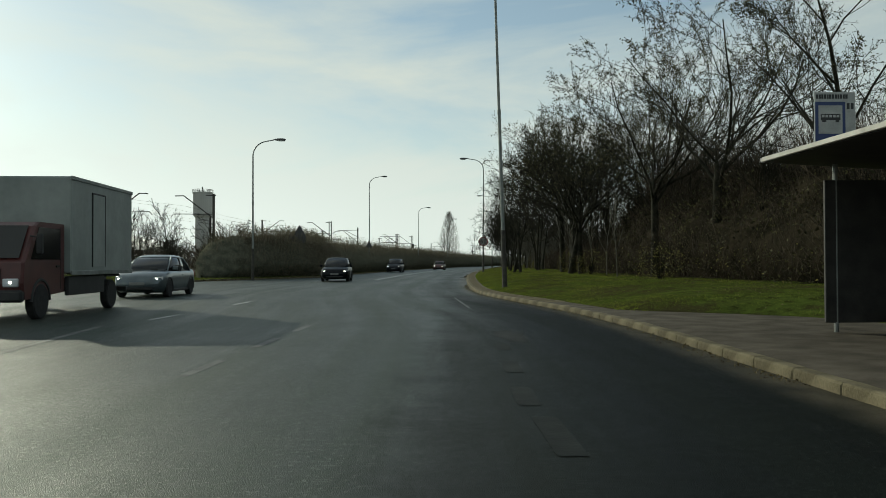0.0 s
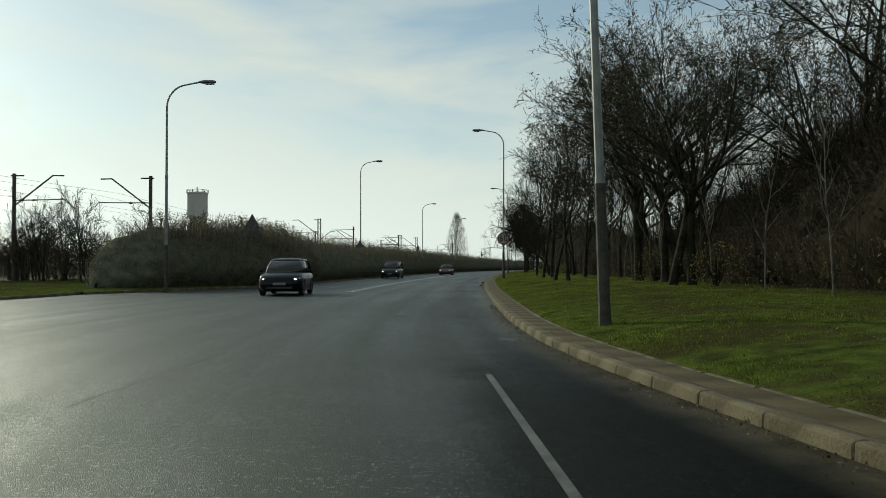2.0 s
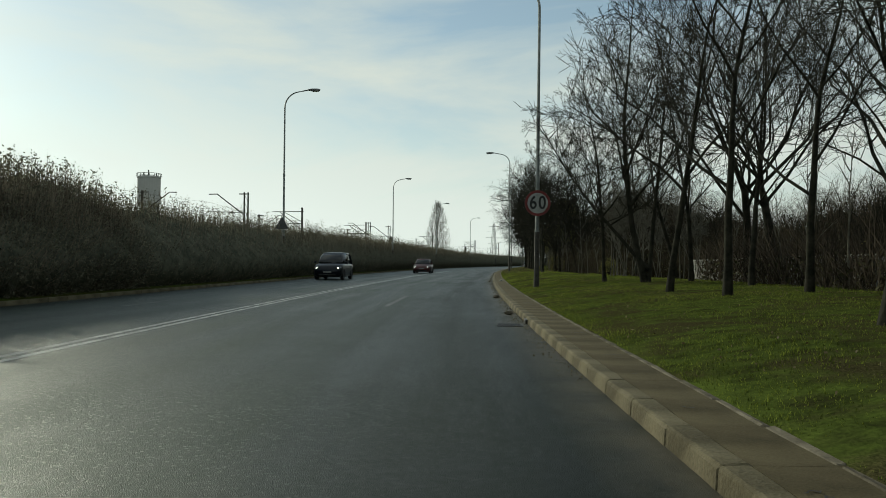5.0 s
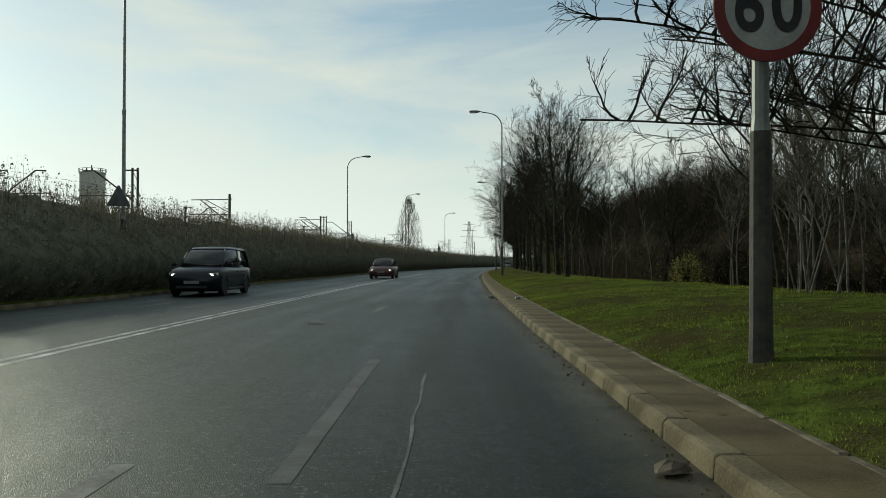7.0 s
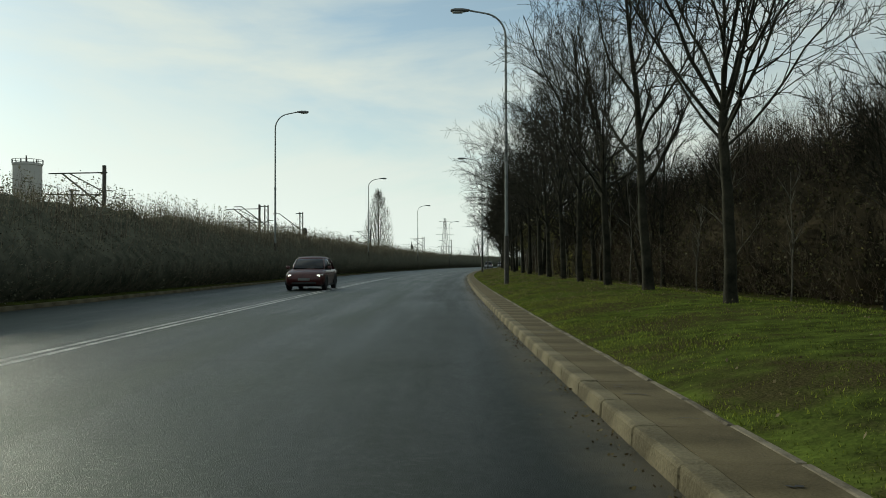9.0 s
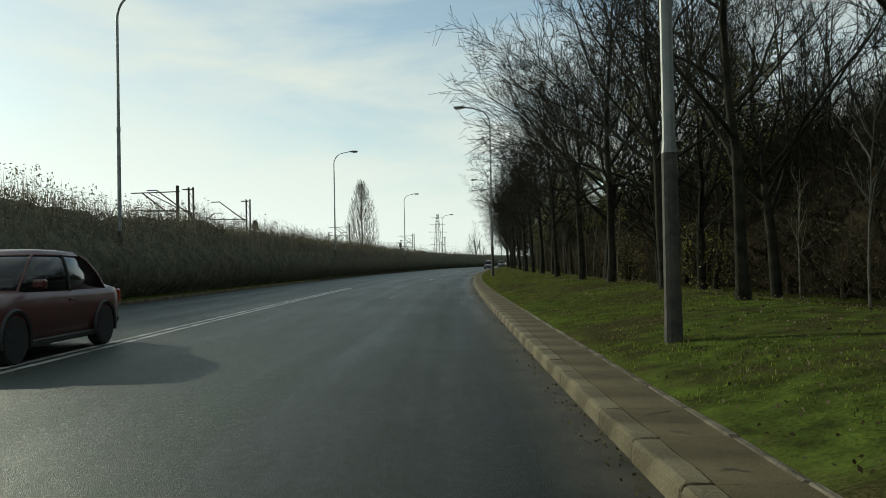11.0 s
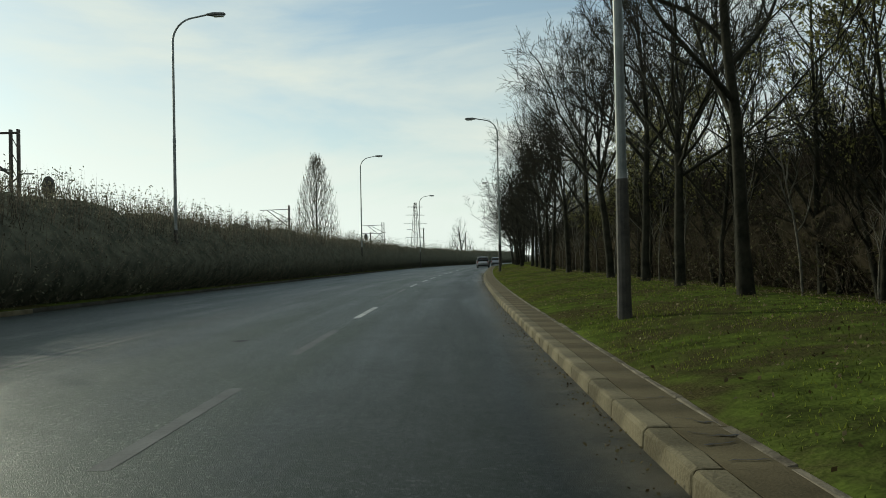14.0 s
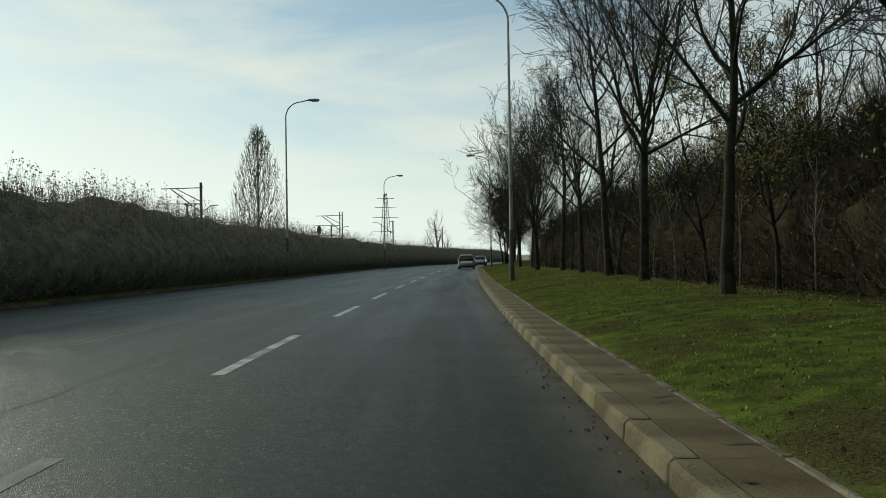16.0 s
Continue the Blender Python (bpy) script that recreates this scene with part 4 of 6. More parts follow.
# wilder trees nearer the start, still with withered leaves
acacia_kinds = [tree_kind("acacia_tree", "tall spreading acacia with sparse withered leaves above the thicket", grow(sd, h, cl, r, nl, 0.85, 4, (6, 5, 3), wild=0.17, up=0.3, leader=ld, stems=st, length=0.5, fine=0.0055), lv, 0.10, LEAF_DARK, seed=sd, group="trees of the thicket", long=3.0)
                for sd, h, cl, r, nl, ld, st, lv in ((21, 11.5, 3.2, 0.20, 9, False, 1, 9000), (22, 10.5, 2.4, 0.16, 9, True, 1, 7000), (23, 10.5, 2.6, 0.16, 8, False, 2, 6000))]
plant(acacia_kinds, [verge_spot(*q) for q in ((9.6, 31.4), (11.8, 25.0), (6.3, 46.0), (6.6, 54.2), (9.4, 41.5), (7.0, 50.0), (8.4, 36.0), (7.9, 60.5), (10.8, 44.0), (9.9, 56.0), (9.2, 63.0))], 8, 1.0, 1.15, lambda y: 1.08 if 30 < y < 33 else 0.94)
young_kinds = [tree_kind("young_tree", "slender bare young tree at the edge of the thicket", grow(sd, h, 2.2, 0.095, 9, 0.75, 4, (6, 5, 3), lean=ln, wild=0.15, length=0.46, fine=0.006), group="trees of the thicket")
               for sd, h, ln in ((31, 8.6, (-0.10, 0.0)), (32, 8.0, (-0.18, 0.05)), (33, 9.0, (0.03, 0.02)))]
plant(young_kinds, [verge_spot(*q) for q in ((4.0, 57.4), (3.75, 61.5), (4.3, 68.4), (4.1, 72.0), (7.2, 75.0), (6.4, 69.5), (7.6, 64.0), (8.6, 67.0), (5.8, 64.8), (7.1, 80.4), (7.9, 85.0), (8.6, 94.8), (9.4, 98.6))], 9, 0.95, 1.1)

big_kinds = [tree_kind("spreading_tree", "large bare tree spreading over the verge from the wood", grow(sd, h, 2.6, 0.17, 10, 0.85, 4, (7, 6, 4), wild=0.15, up=0.25, leader=False, length=0.6, fine=0.006), group="trees of the wood") for sd, h in ((45, 10.5), (46, 11.5))]
plant(big_kinds, [verge_spot(*q) for q in ((9.6, 79.5), (10.3, 73.0), (10.4, 84.0), (11.4, 151.0), (12.2, 157.5), (10.9, 160.5), (11.2, 145.5), (15.4, 171.5))], 44, 0.95, 1.12, lambda y: 1.0 if y < 100 else 0.92)

# the forked tree beyond the speed limit sign: two rising stems and one that leans low over the grass
forked = tree_kind("forked_tree", "bare forked tree with one stem leaning low over the verge",
                   grow(40, 10.6, 2.6, 0.115, 13, 0.8, 4, (7, 6, 3), lean=(-0.16, 0.0), wild=0.16, up=0.4, length=0.30, fine=0.005)
                   + grow(42, 9.0, 3.0, 0.085, 8, 0.8, 4, (6, 5, 3), lean=(0.12, 0.05), wild=0.14, up=0.3, length=0.36, fine=0.005)
                   + [([q + Vector((0.05, 0, 0.75)) for q in pts], rad, order) for pts, rad, order in grow(41, 6.2, 1.8, 0.075, 14, 0.9, 4, (7, 5, 3), lean=(-0.95, 0.1), wild=0.14, up=0.25, length=0.34, fine=0.005)])
forked.matrix_basis = pose(5.3, 79.2, 0.5)
def arching_boughs(boughs):
    """Long low boughs off a trunk: seed, height of the fork, length and lean of each."""
    out = []
    for sd, z, length, lean in boughs:
        for pts, rad, order in grow(sd, length, length * 0.2, 0.019, 13, 0.8, 3, (7, 5), lean=lean, wild=0.15, up=0.25, length=0.30, fine=0.0027):
            out.append(([q + Vector((-0.02, 0, z + 0.3 - 0.075 * (q.x * q.x + q.y * q.y))) for q in pts], rad, order + 1))
    return out


slim = tree_kind("slender_tree", "slender bare tree with long arching boughs on the verge",
                 grow(43, 8.2, 2.6, 0.08, 13, 0.85, 4, (7, 5, 3), lean=(-0.13, 0.0), wild=0.14, up=0.3, length=0.36, fine=0.0048)
                 + arching_boughs(((61, 1.75, 4.4, (-5.0, 1.4)), (62, 2.2, 4.6, (-4.0, -0.4)), (63, 2.5, 4.2, (-3.0, 2.4)), (64, 2.0, 3.4, (-2.5, 3.4)), (65, 2.7, 4.2, (-2.4, 0.6)), (66, 2.2, 2.8, (3.0, 1.0)), (67, 1.6, 3.6, (-3.5, 2.9)), (68, 2.45, 3.6, (-2.6, -1.6)))))
slim.matrix_basis = pose(4.6, 82.9, 0.5)

# pale clumps of thin stems in the clearing behind the grass
clump_kinds = [tree_kind("multi_stemmed_tree", "clump of thin pale bare stems rising from the undergrowth", grow(sd, h, 1.7, 0.024, 8, 0.5, 4, (5, 4, 2), wild=0.13, up=0.4, stems=st, length=0.26, fine=0.0042), bark=PALE_BARK, group="pale clumps of stems")
               for sd, h, st in ((71, 4.9, 3), (72, 4.3, 4), (73, 4.7, 2))]
plant(clump_kinds, [verge_spot(*q) for q in ((6.3, 90.8), (7.0, 90.4), (7.2, 93.0), (8.1, 94.6), (8.9, 91.8), (8.6, 100.5), (9.4, 96.4), (9.6, 88.0), (8.4, 86.0))], 19, 0.85, 1.15)

# ---------------------------------------------------------------- woodland behind the verge
def wood_edge(y):
    """Distance from the kerb line at which the thicket begins."""
    return float(np.interp(y, [-40, 10, 20, 60, 74, 84, 94, 106, 114, 150, 400], [9.0, 8.0, 6.6, 7.6, 8.6, 12.5, 15.0, 12.5, 8.6, 7.8, 6.2]))


def wood_top(y):
    return float(np.interp(y, [-40, 20, 34, 55, 66, 78, 90, 105, 112, 118, 150, 199, 212, 255, 400], [4.4, 4.4, 4.9, 4.8, 4.5, 4.2, 3.1, 3.3, 4.1, 5.5, 5.3, 4.5, 4.6, 5.4, 6.0])) + 0.9 * noise.noise(Vector((0, y * 0.13, 7)))


wood_kinds = [tree_kind("wood_tree", "bare dark tree in the dense roadside wood", grow(sd, h, 1.6, 0.11, 11 if st < 2 else 7, 0.6, 3, (6, 6), wild=0.16, up=0.5, length=0.42, stems=st, fine=0.008), group="trees of the wood", thick=1.15)
              for sd, h, st in ((51, 9.0, 1), (52, 10.0, 2), (53, 8.2, 1), (54, 9.6, 1), (55, 7.6, 2))]
rng = random.Random(77)
spots = []
y = 2.0
while y < 350:
    for d in ((1.2, 5.0) if y > 138 else (1.6,)):
        yy = y + rng.uniform(-1.5, 1.5)
        q = lane(yy, wood_edge(yy) + d + rng.uniform(-0.6, 1.2))
        spots.append((q.x, q.y, verge_z(wood_edge(yy) + d, yy) - 0.02))
    y += (5.0 if y < 44 else 3.0 if y < 76 else 3.8 if y < 138 else 5.0) if y < 235 else 7.0
plant(wood_kinds, spots, 12, 0.8, 1.1, lambda y: float(np.interp(y, [20, 38, 60, 70, 92, 112, 128, 140, 198, 213, 280], [0.52, 0.7, 0.80, 0.50, 0.45, 0.72, 0.88, 0.96, 0.88, 0.85, 0.85])))

olive_kinds = [tree_kind("leafy_wood_tree", "half-bare tree with sparse olive leaves at the edge of the wood", grow(sd, h, 1.8, 0.10, 12, 0.7, 3, (7, 6), wild=0.16, up=0.45, length=0.42, fine=0.006), 5200, 0.10, LEAF_OLIVE, seed=sd, group="trees of the wood", long=1.9) for sd, h in ((56, 8.4), (57, 9.4))]
plant(olive_kinds, [(*lane(yy, wood_edge(yy) + d).xy, verge_z(wood_edge(yy) + d, yy) - 0.02) for yy, d in ((186, 0.6), (191, 2.2), (196, 0.3), (201, 1.6), (206, 0.2), (212, 1.2), (219, 0.4), (227, 1.0), (153, 1.0), (161, 0.6))], 58, 0.85, 1.1)

sapling_kinds = [tree_kind("sapling", "thin pale-barked sapling before the dark wood", grow(sd, h, 1.5, 0.035, 8, 0.5, 2, (4,), wild=0.12, up=0.6, length=0.25), bark=PALE_BARK, group="saplings of the wood", category="sapling") for sd, h in ((61, 5.0), (62, 6.2), (63, 4.2))]
spots = []
for i in range(46):
    yy = 36 + i * 4.6 + rng.uniform(-1.6, 1.6)
    d = wood_edge(yy) - rng.uniform(0.1, 0.9)
    q = lane(yy, d)
    spots.append((q.x, q.y, verge_z(d, yy) - 0.02))
plant(sapling_kinds, spots, 13, 0.7, 1.2)


def lump_wall(name, y0, y1, front, depth, top, material, seed, lump=0.8, taper=False):
    """A lumpy bank of growth along the road: front face, crown and back."""
    ys = np.arange(y0, y1, 0.8)
    prof = [(0.0, 0.0), (-0.25, 0.18), (-0.3, 0.4), (-0.12, 0.62), (0.12, 0.82), (0.42, 0.97), (0.62, 1.0), (1.0, 0.9), (1.0, 0.0)]
    vs, fs = [], []
    n = len(prof)
    for y in ys:
        end = min(1.0, 0.05 + ((y - y0) / 4.0) ** 0.5) if taper else 1.0
        for a, b in prof:
            o = front(y) + (0.35 + (a - 0.35) * end) * depth
            p = lane(y, o)
            z = b * top(y) * end
            k = Vector((p.x * 0.7, p.y * 0.7, z * 0.7 + seed))
            w = noise.noise_vector(k) * lump * (0.3 + b) + noise.noise_vector(k * 2.6) * lump * 0.2
            vs.append((p.x + w.x, p.y + w.y, max(-0.1, z + w.z * 0.8 if b > 0 else -0.1)))
    for j in range(len(ys) - 1):
        for i in range(n - 1):
            q = (j * n + i, (j + 1) * n + i, (j + 1) * n + i + 1, j * n + i + 1)
            fs.append(q[::-1] if depth > 0 else q)
    return Shape().add(vs, fs).mesh(name, material, True)


def skin(me, n, seed, out=0.3, y0=-1e9, y1=1e9, zmin=-1.0, bias=None):
    """Random places on a mesh and the way out of it there."""
    r = np.random.default_rng(seed)
    co = np.empty(len(me.vertices) * 3, np.float32)
    me.vertices.foreach_get("co", co)
    co = co.reshape(-1, 3)
    q = np.empty(len(me.loops), np.int32)
    me.loops.foreach_get("vertex_index", q)
    q = q.reshape(-1, 4)
    A, B, C, D = co[q[:, 0]], co[q[:, 1]], co[q[:, 2]], co[q[:, 3]]
    nrm = np.cross(C - A, D - B)
    area = np.linalg.norm(nrm, axis=1)
    nrm = nrm / (area[:, None] + 1e-9)
    mid = (A + B + C + D) / 4
    w = area * (mid[:, 1] > y0) * (mid[:, 1] < y1) * (mid[:, 2] > zmin)
    if bias is not None:
        w = w * bias(mid)
    i = r.choice(len(q), n, p=w / w.sum())
    u, v = r.random((n, 1)), r.random((n, 1))
    P = (A[i] * (1 - u) + B[i] * u) * (1 - v) + (D[i] * (1 - u) + C[i] * u) * v
    return P + nrm[i] * r.uniform(-0.08, out, n)[:, None], nrm[i], r


def spray(name, P, N, r, lmin, lmax, rad, material, upward=0.7, outward=0.7, wild=0.55):
    """Thin sticks that stand out of a surface."""
    n = len(P)
    d = N * outward + r.normal(size=(n, 3)) * wild
    d[:, 2] += upward
    d /= np.linalg.norm(d, axis=1)[:, None]
    s = np.cross(d, r.normal(size=(n, 3)))
    s /= np.linalg.norm(s, axis=1)[:, None] + 1e-9
    t = np.cross(d, s)
    L = r.uniform(lmin, lmax, n)[:, None]
    q = (rad * r.uniform(0.6, 1.4, n))[:, None]
    v = np.stack([P + s * q, P - s * q * 0.5 + t * q * 0.86, P - s * q * 0.5 - t * q * 0.86, P + d * L], 1)
    b = np.arange(n)[:, None] * 4
    return big_mesh(name, v.reshape(-1, 3), np.stack([b + [0, 1, 3], b + [1, 2, 3], b + [2, 0, 3]], 1).reshape(-1, 3), material), P + d * L


# filler sheet behind the twigs; its dark colour stands for the shade in there
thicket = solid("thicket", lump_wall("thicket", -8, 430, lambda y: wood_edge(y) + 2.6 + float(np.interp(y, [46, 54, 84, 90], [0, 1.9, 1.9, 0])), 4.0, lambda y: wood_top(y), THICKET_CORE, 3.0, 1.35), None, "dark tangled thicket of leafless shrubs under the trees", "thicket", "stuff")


def brush(n, y0, y1, front, depth, top, seed, ground=0.3, dense_y=None):
    """Places in a belt of brush, denser towards the front."""
    r = np.random.default_rng(seed)
    ys = r.uniform(y0, y1, n) if dense_y is None else y0 + (y1 - y0) * r.random(n) ** dense_y
    d = r.random(n) ** 1.4
    u = r.random(n)
    grid = np.arange(y0 - 1, y1 + 1.5, 0.5)
    tops, fronts = np.interp(ys, grid, [top(g) for g in grid]), np.interp(ys, grid, [front(g) for g in grid])
    h = tops * (0.75 + 0.45 * np.array([noise.noise(Vector((a * 0.6, b * 3, seed))) for a, b in zip(ys, d)]))
    return np.concatenate([lanes(ys, fronts + d * depth), (ground + u * h)[:, None]], 1), r


def stick_mesh(name, places, rng, lmin, lmax, rad, material, upward=0.8):
    """Thin three-sided sticks standing or leaning at the places."""
    n = len(places)
    d = rng.normal(size=(n, 3)) * 0.55
    d[:, 2] = np.abs(d[:, 2]) + upward
    d /= np.linalg.norm(d, axis=1)[:, None]
    s = np.cross(d, rng.normal(size=(n, 3)))
    s /= np.linalg.norm(s, axis=1)[:, None] + 1e-9
    t = np.cross(d, s)
    L = rng.uniform(lmin, lmax, n)[:, None]
    r = (rad * rng.uniform(0.6, 1.4, n))[:, None]
    P = places
    v = np.stack([P + s * r, P - s * r * 0.5 + t * r * 0.86, P - s * r * 0.5 - t * r * 0.86, P + d * L + rng.normal(scale=0.06, size=(n, 3))], 1)
    b = np.arange(n)[:, None] * 4
    f = np.stack([b + [0, 1, 3], b + [1, 2, 3], b + [2, 0, 3]], 1)
    return big_mesh(name, v.reshape(-1, 3), f.reshape(-1, 3), material)


near = lambda m: 1.0 / (1.0 + np.maximum(0, m[:, 1] - 235) / 16) * np.where(m[:, 0] < np.interp(m[:, 1], _y, _x) + np.interp(m[:, 1], _y, [wood_edge(v) for v in _y]) + 5.2, 1.0, 0.1)
P, N, r = skin(thicket.data, 70000, 5, 0.7, 0, 330, 0.2, near)
me, tips = spray("twigs", P, N, r, 0.3, 1.1, 0.007, TWIG, 0.8, 0.45, 0.6)
part("twigs", me, None, thicket)
P, N, r = skin(thicket.data, 26000, 15, 0.2, 0, 330, 2.2, lambda m: near(m) * (m[:, 2] > 0.72 * np.interp(m[:, 1], _y, [wood_top(v) for v in _y])))
me, tips = spray("crest_twigs", P, N, r, 0.7, 2.6, 0.013, TWIG, 1.2, 0.3, 0.45)
part("crest_twigs", me, None, thicket)
P = np.repeat(tips, 2, 0) - r.random((len(tips) * 2, 1)) * np.array([[0, 0, 0.9]]) + r.normal(scale=0.06, size=(len(tips) * 2, 3))
me, tips = spray("fine_twigs", P, np.zeros_like(P), r, 0.3, 0.8, 0.007, TWIG, 0.8, 0.0, 0.6)
part("fine_twigs", me, None, thicket)
P, N, r = skin(thicket.data, 112000, 6, 0.9, 0, 330, 0.1, near)
part("withered_leaves", leaf_mesh("withered_leaves", P, 0.115, LEAF_DARK, r, 1.8), None, thicket)
pl, r = brush(16000, 0, 330, lambda y: wood_edge(y) - 0.2, 2.2, lambda y: 3.0, 5, 0.05, 1.3)
part("undergrowth_twigs", stick_mesh("undergrowth_twigs", pl, r, 0.3, 1.0, 0.007, TWIG), None, thicket)
pl, r = brush(1300, 4, 120, lambda y: wood_edge(y) - 0.4, 1.6, lambda y: 1.7, 7, 0.3)
part("yellow_leaves", leaf_mesh("yellow_leaves", pl, 0.075, LEAF_YELLOW, r, 1.8), None, thicket)


def bush(x, y, z, rad, high, n, size, material, label, seed):
    t = thing("bush", label, "bush", pose(x, y, z))
    r = np.random.default_rng(seed)
    stems = []
    for i in range(14):
        a, e = r.uniform(0, 6.28), r.uniform(0.2, 1.0)
        tip = Vector((math.cos(a) * rad * e * 0.8, math.sin(a) * rad * e * 0.8, high * r.uniform(0.6, 0.95)))
        stems.append(([Vector((0, 0, -0.1)), tip * 0.5 + Vector((0, 0, 0.1)), tip], [0.025, 0.016, 0.006], 2))
    part("twig_frame", wood_mesh("twig_frame", stems, BARK), None, t)
    q = r.normal(size=(n, 3))
    q /= np.linalg.norm(q, axis=1)[:, None]
    q *= (0.55 + 0.5 * r.random(n) ** 0.5)[:, None]
    w = np.array([noise.noise(Vector(tuple(k * 2.2)) + Vector((seed, 0, 0))) for k in q])
    q = q * (1 + 0.5 * w)[:, None] * np.array([rad, rad, high * 0.55]) + np.array([0, 0, high * 0.5])
    q = q[q[:, 2] > 0.02]
    part("leaves", leaf_mesh("leaves", q, size, material, r, 1.9, 0.2), None, t)
    return t


bush(9.5, 107.6, 0.12, 0.62, 1.25, 1300, 0.10, LEAF_YELLOW, "yellow-green leafy bush at the edge of the lawn", 3)
q = lane(152, 7.2)
bush(q.x, q.y, 0.05, 0.9, 2.2, 900, 0.09, LEAF_YELLOW, "sparse pale-leaved shrub under the trees", 4)
q = lane(166, 7.6)
bush(q.x, q.y, 0.05, 1.0, 2.3, 800, 0.09, LEAF_YELLOW, "sparse pale-leaved shrub under the trees", 5)
for k, yy in enumerate((30, 44, 52)):
    q = lane(yy, 6.6)
    bush(q.x, q.y, 0.45, 0.9, 1.4, 700, 0.06, LEAF_YELLOW, "half-bare shrub with yellowing leaves", 10 + k)

# pale concrete panel wall behind the thicket, seen through stems and dry leaves
pl, r = brush(5200, 46, 85, lambda y: 7.9, 1.5, lambda y: 1.5, 17, 0.3)
part("wall_stems", stick_mesh("wall_stems", pl, r, 0.5, 1.5, 0.013, TWIG), None, thicket)
pl, r = brush(4200, 46, 85, lambda y: 7.9, 1.5, lambda y: 1.4, 18, 0.35)
part("wall_leaves", leaf_mesh("wall_leaves", pl, 0.13, LEAF_DARK, r, 1.8), None, thicket)
wall = thing("panel_wall", "weathered white concrete panel wall behind the trees", "wall", pose(0, 0, 0), kind="structure")
for i in range(18):
    y0 = 54.0 + 2.12 * i
    a, b = lane(y0, 9.6), lane(y0 + 2.04, 9.6)
    ang = math.degrees(math.atan2(b.y - a.y, b.x - a.x))
    m = pose(a.x, a.y, 0.38 - 0.012 * max(0, i - 8), 0, 0, ang)
    for k in range(5):
        part("panel", Shape().box(0.06, -0.03, 0.01 + k * 0.205, 2.06, 0.03, 0.205 + k * 0.205, 0.014), WALL_WHITE, wall, at=m)
    part("coping", Shape().box(0.0, -0.05, 1.04, 2.12, 0.05, 1.10, 0.012), CONCRETE, wall, at=m)
    part("post", Shape().box(-0.06, -0.06, 0, 0.06, 0.06, 1.035, 0.015), CONCRETE, wall, at=m)

# ---------------------------------------------------------------- hedge on the far side
def hedge_front(y):
    return -12.85 if y > 69 else -12.85 - (69 - y) / 11 * 5.4


def hedge_top(y):
    return 3.2 + 0.45 * noise.noise(Vector((y * 0.11, 4, 0))) + 0.3 * noise.noise(Vector((y * 0.5, 9, 0))) + float(np.interp(y, [58, 64, 110, 150, 400], [0.2, 0.45, 0.45, 0.75, 0.75]))


hedge = solid("hedge", lump_wall("hedge", 59.5, 452, lambda y: hedge_front(y) - 0.95, -3.2, lambda y: hedge_top(y) - 0.4, HEDGE_CORE, 11.0, 0.35, True), None, "tall brown hedge of dry shrubs and weeds along the road", "hedge", "stuff")
close = lambda m: (1.0 + 4.0 * (m[:, 1] < 82)) / (1.0 + np.maximum(0, m[:, 1] - 220) / 50) * np.where(m[:, 0] > np.interp(m[:, 1], _y, _x) - 17.5, 1.0, 0.35)
P, N, r = skin(hedge.data, 160000, 21, 0.45, 50, 450, 0.0, close)
part("foliage", leaf_mesh("foliage", P, 0.085, HEDGE_LEAF, r, 1.8, 0.0), None, hedge)
P, N, r = skin(hedge.data, 34000, 22, 0.3, 50, 450, 0.1, close)
me, tips = spray("stalks", P, N, r, 0.25, 0.8, 0.007, HEDGE_TWIG, 0.9, 0.5, 0.4)
part("stalks", me, None, hedge)
crown = lambda m: close(m) * (m[:, 2] > 2.3)
P, N, r = skin(hedge.data, 13000, 23, 0.1, 50, 450, 1.5, crown)
me, tips = spray("tall_weeds", P, N, r, 0.5, 1.4, 0.010, HEDGE_TWIG, 2.2, 0.2, 0.35)
part("tall_weeds", me, None, hedge)
n = len(tips) // 3
heads = np.repeat(tips[:n], 7, 0) - np.array([0, 0, 1.0]) * r.uniform(0.0, 0.45, (n * 7, 1)) + r.normal(scale=0.05, size=(n * 7, 3))
part("seed_heads", leaf_mesh("seed_heads", heads, 0.09, HEDGE_LEAF, r, 1.8, -0.4), None, hedge)

# shrubs beyond the junction, far left
scrub_kinds = [tree_kind("shrub", "grey leafless shrub beyond the side road", grow(sd, h, 0.5, 0.06, 7, 0.8, 3, (4, 4), wild=0.18, up=0.4, length=0.5, stems=3, fine=0.010), group="shrubs by the railway", category="shrub") for sd, h in ((71, 4.6), (72, 5.4), (73, 3.8))]
rng = random.Random(5)
spots = []
for i in range(60):
    x = -23 - rng.random() ** 1.2 * 38
    yy = 80 + rng.uniform(-7, 24) + (-x - 23) * 0.1
    spots.append((x, yy, 0.1))
plant(scrub_kinds, spots, 31, 0.75, 1.3)
pl = np.array([(-22 - 50 * a, 78 + 26 * b, 0.1 + 2.4 * c) for a, b, c in np.random.default_rng(8).random((24000, 3))])
scrub = solid("undergrowth", stick_mesh("undergrowth", pl, np.random.default_rng(9), 0.6, 1.8, 0.014, TWIG, 1.0), None, "grey tangled undergrowth beside the railway", "undergrowth", "stuff")

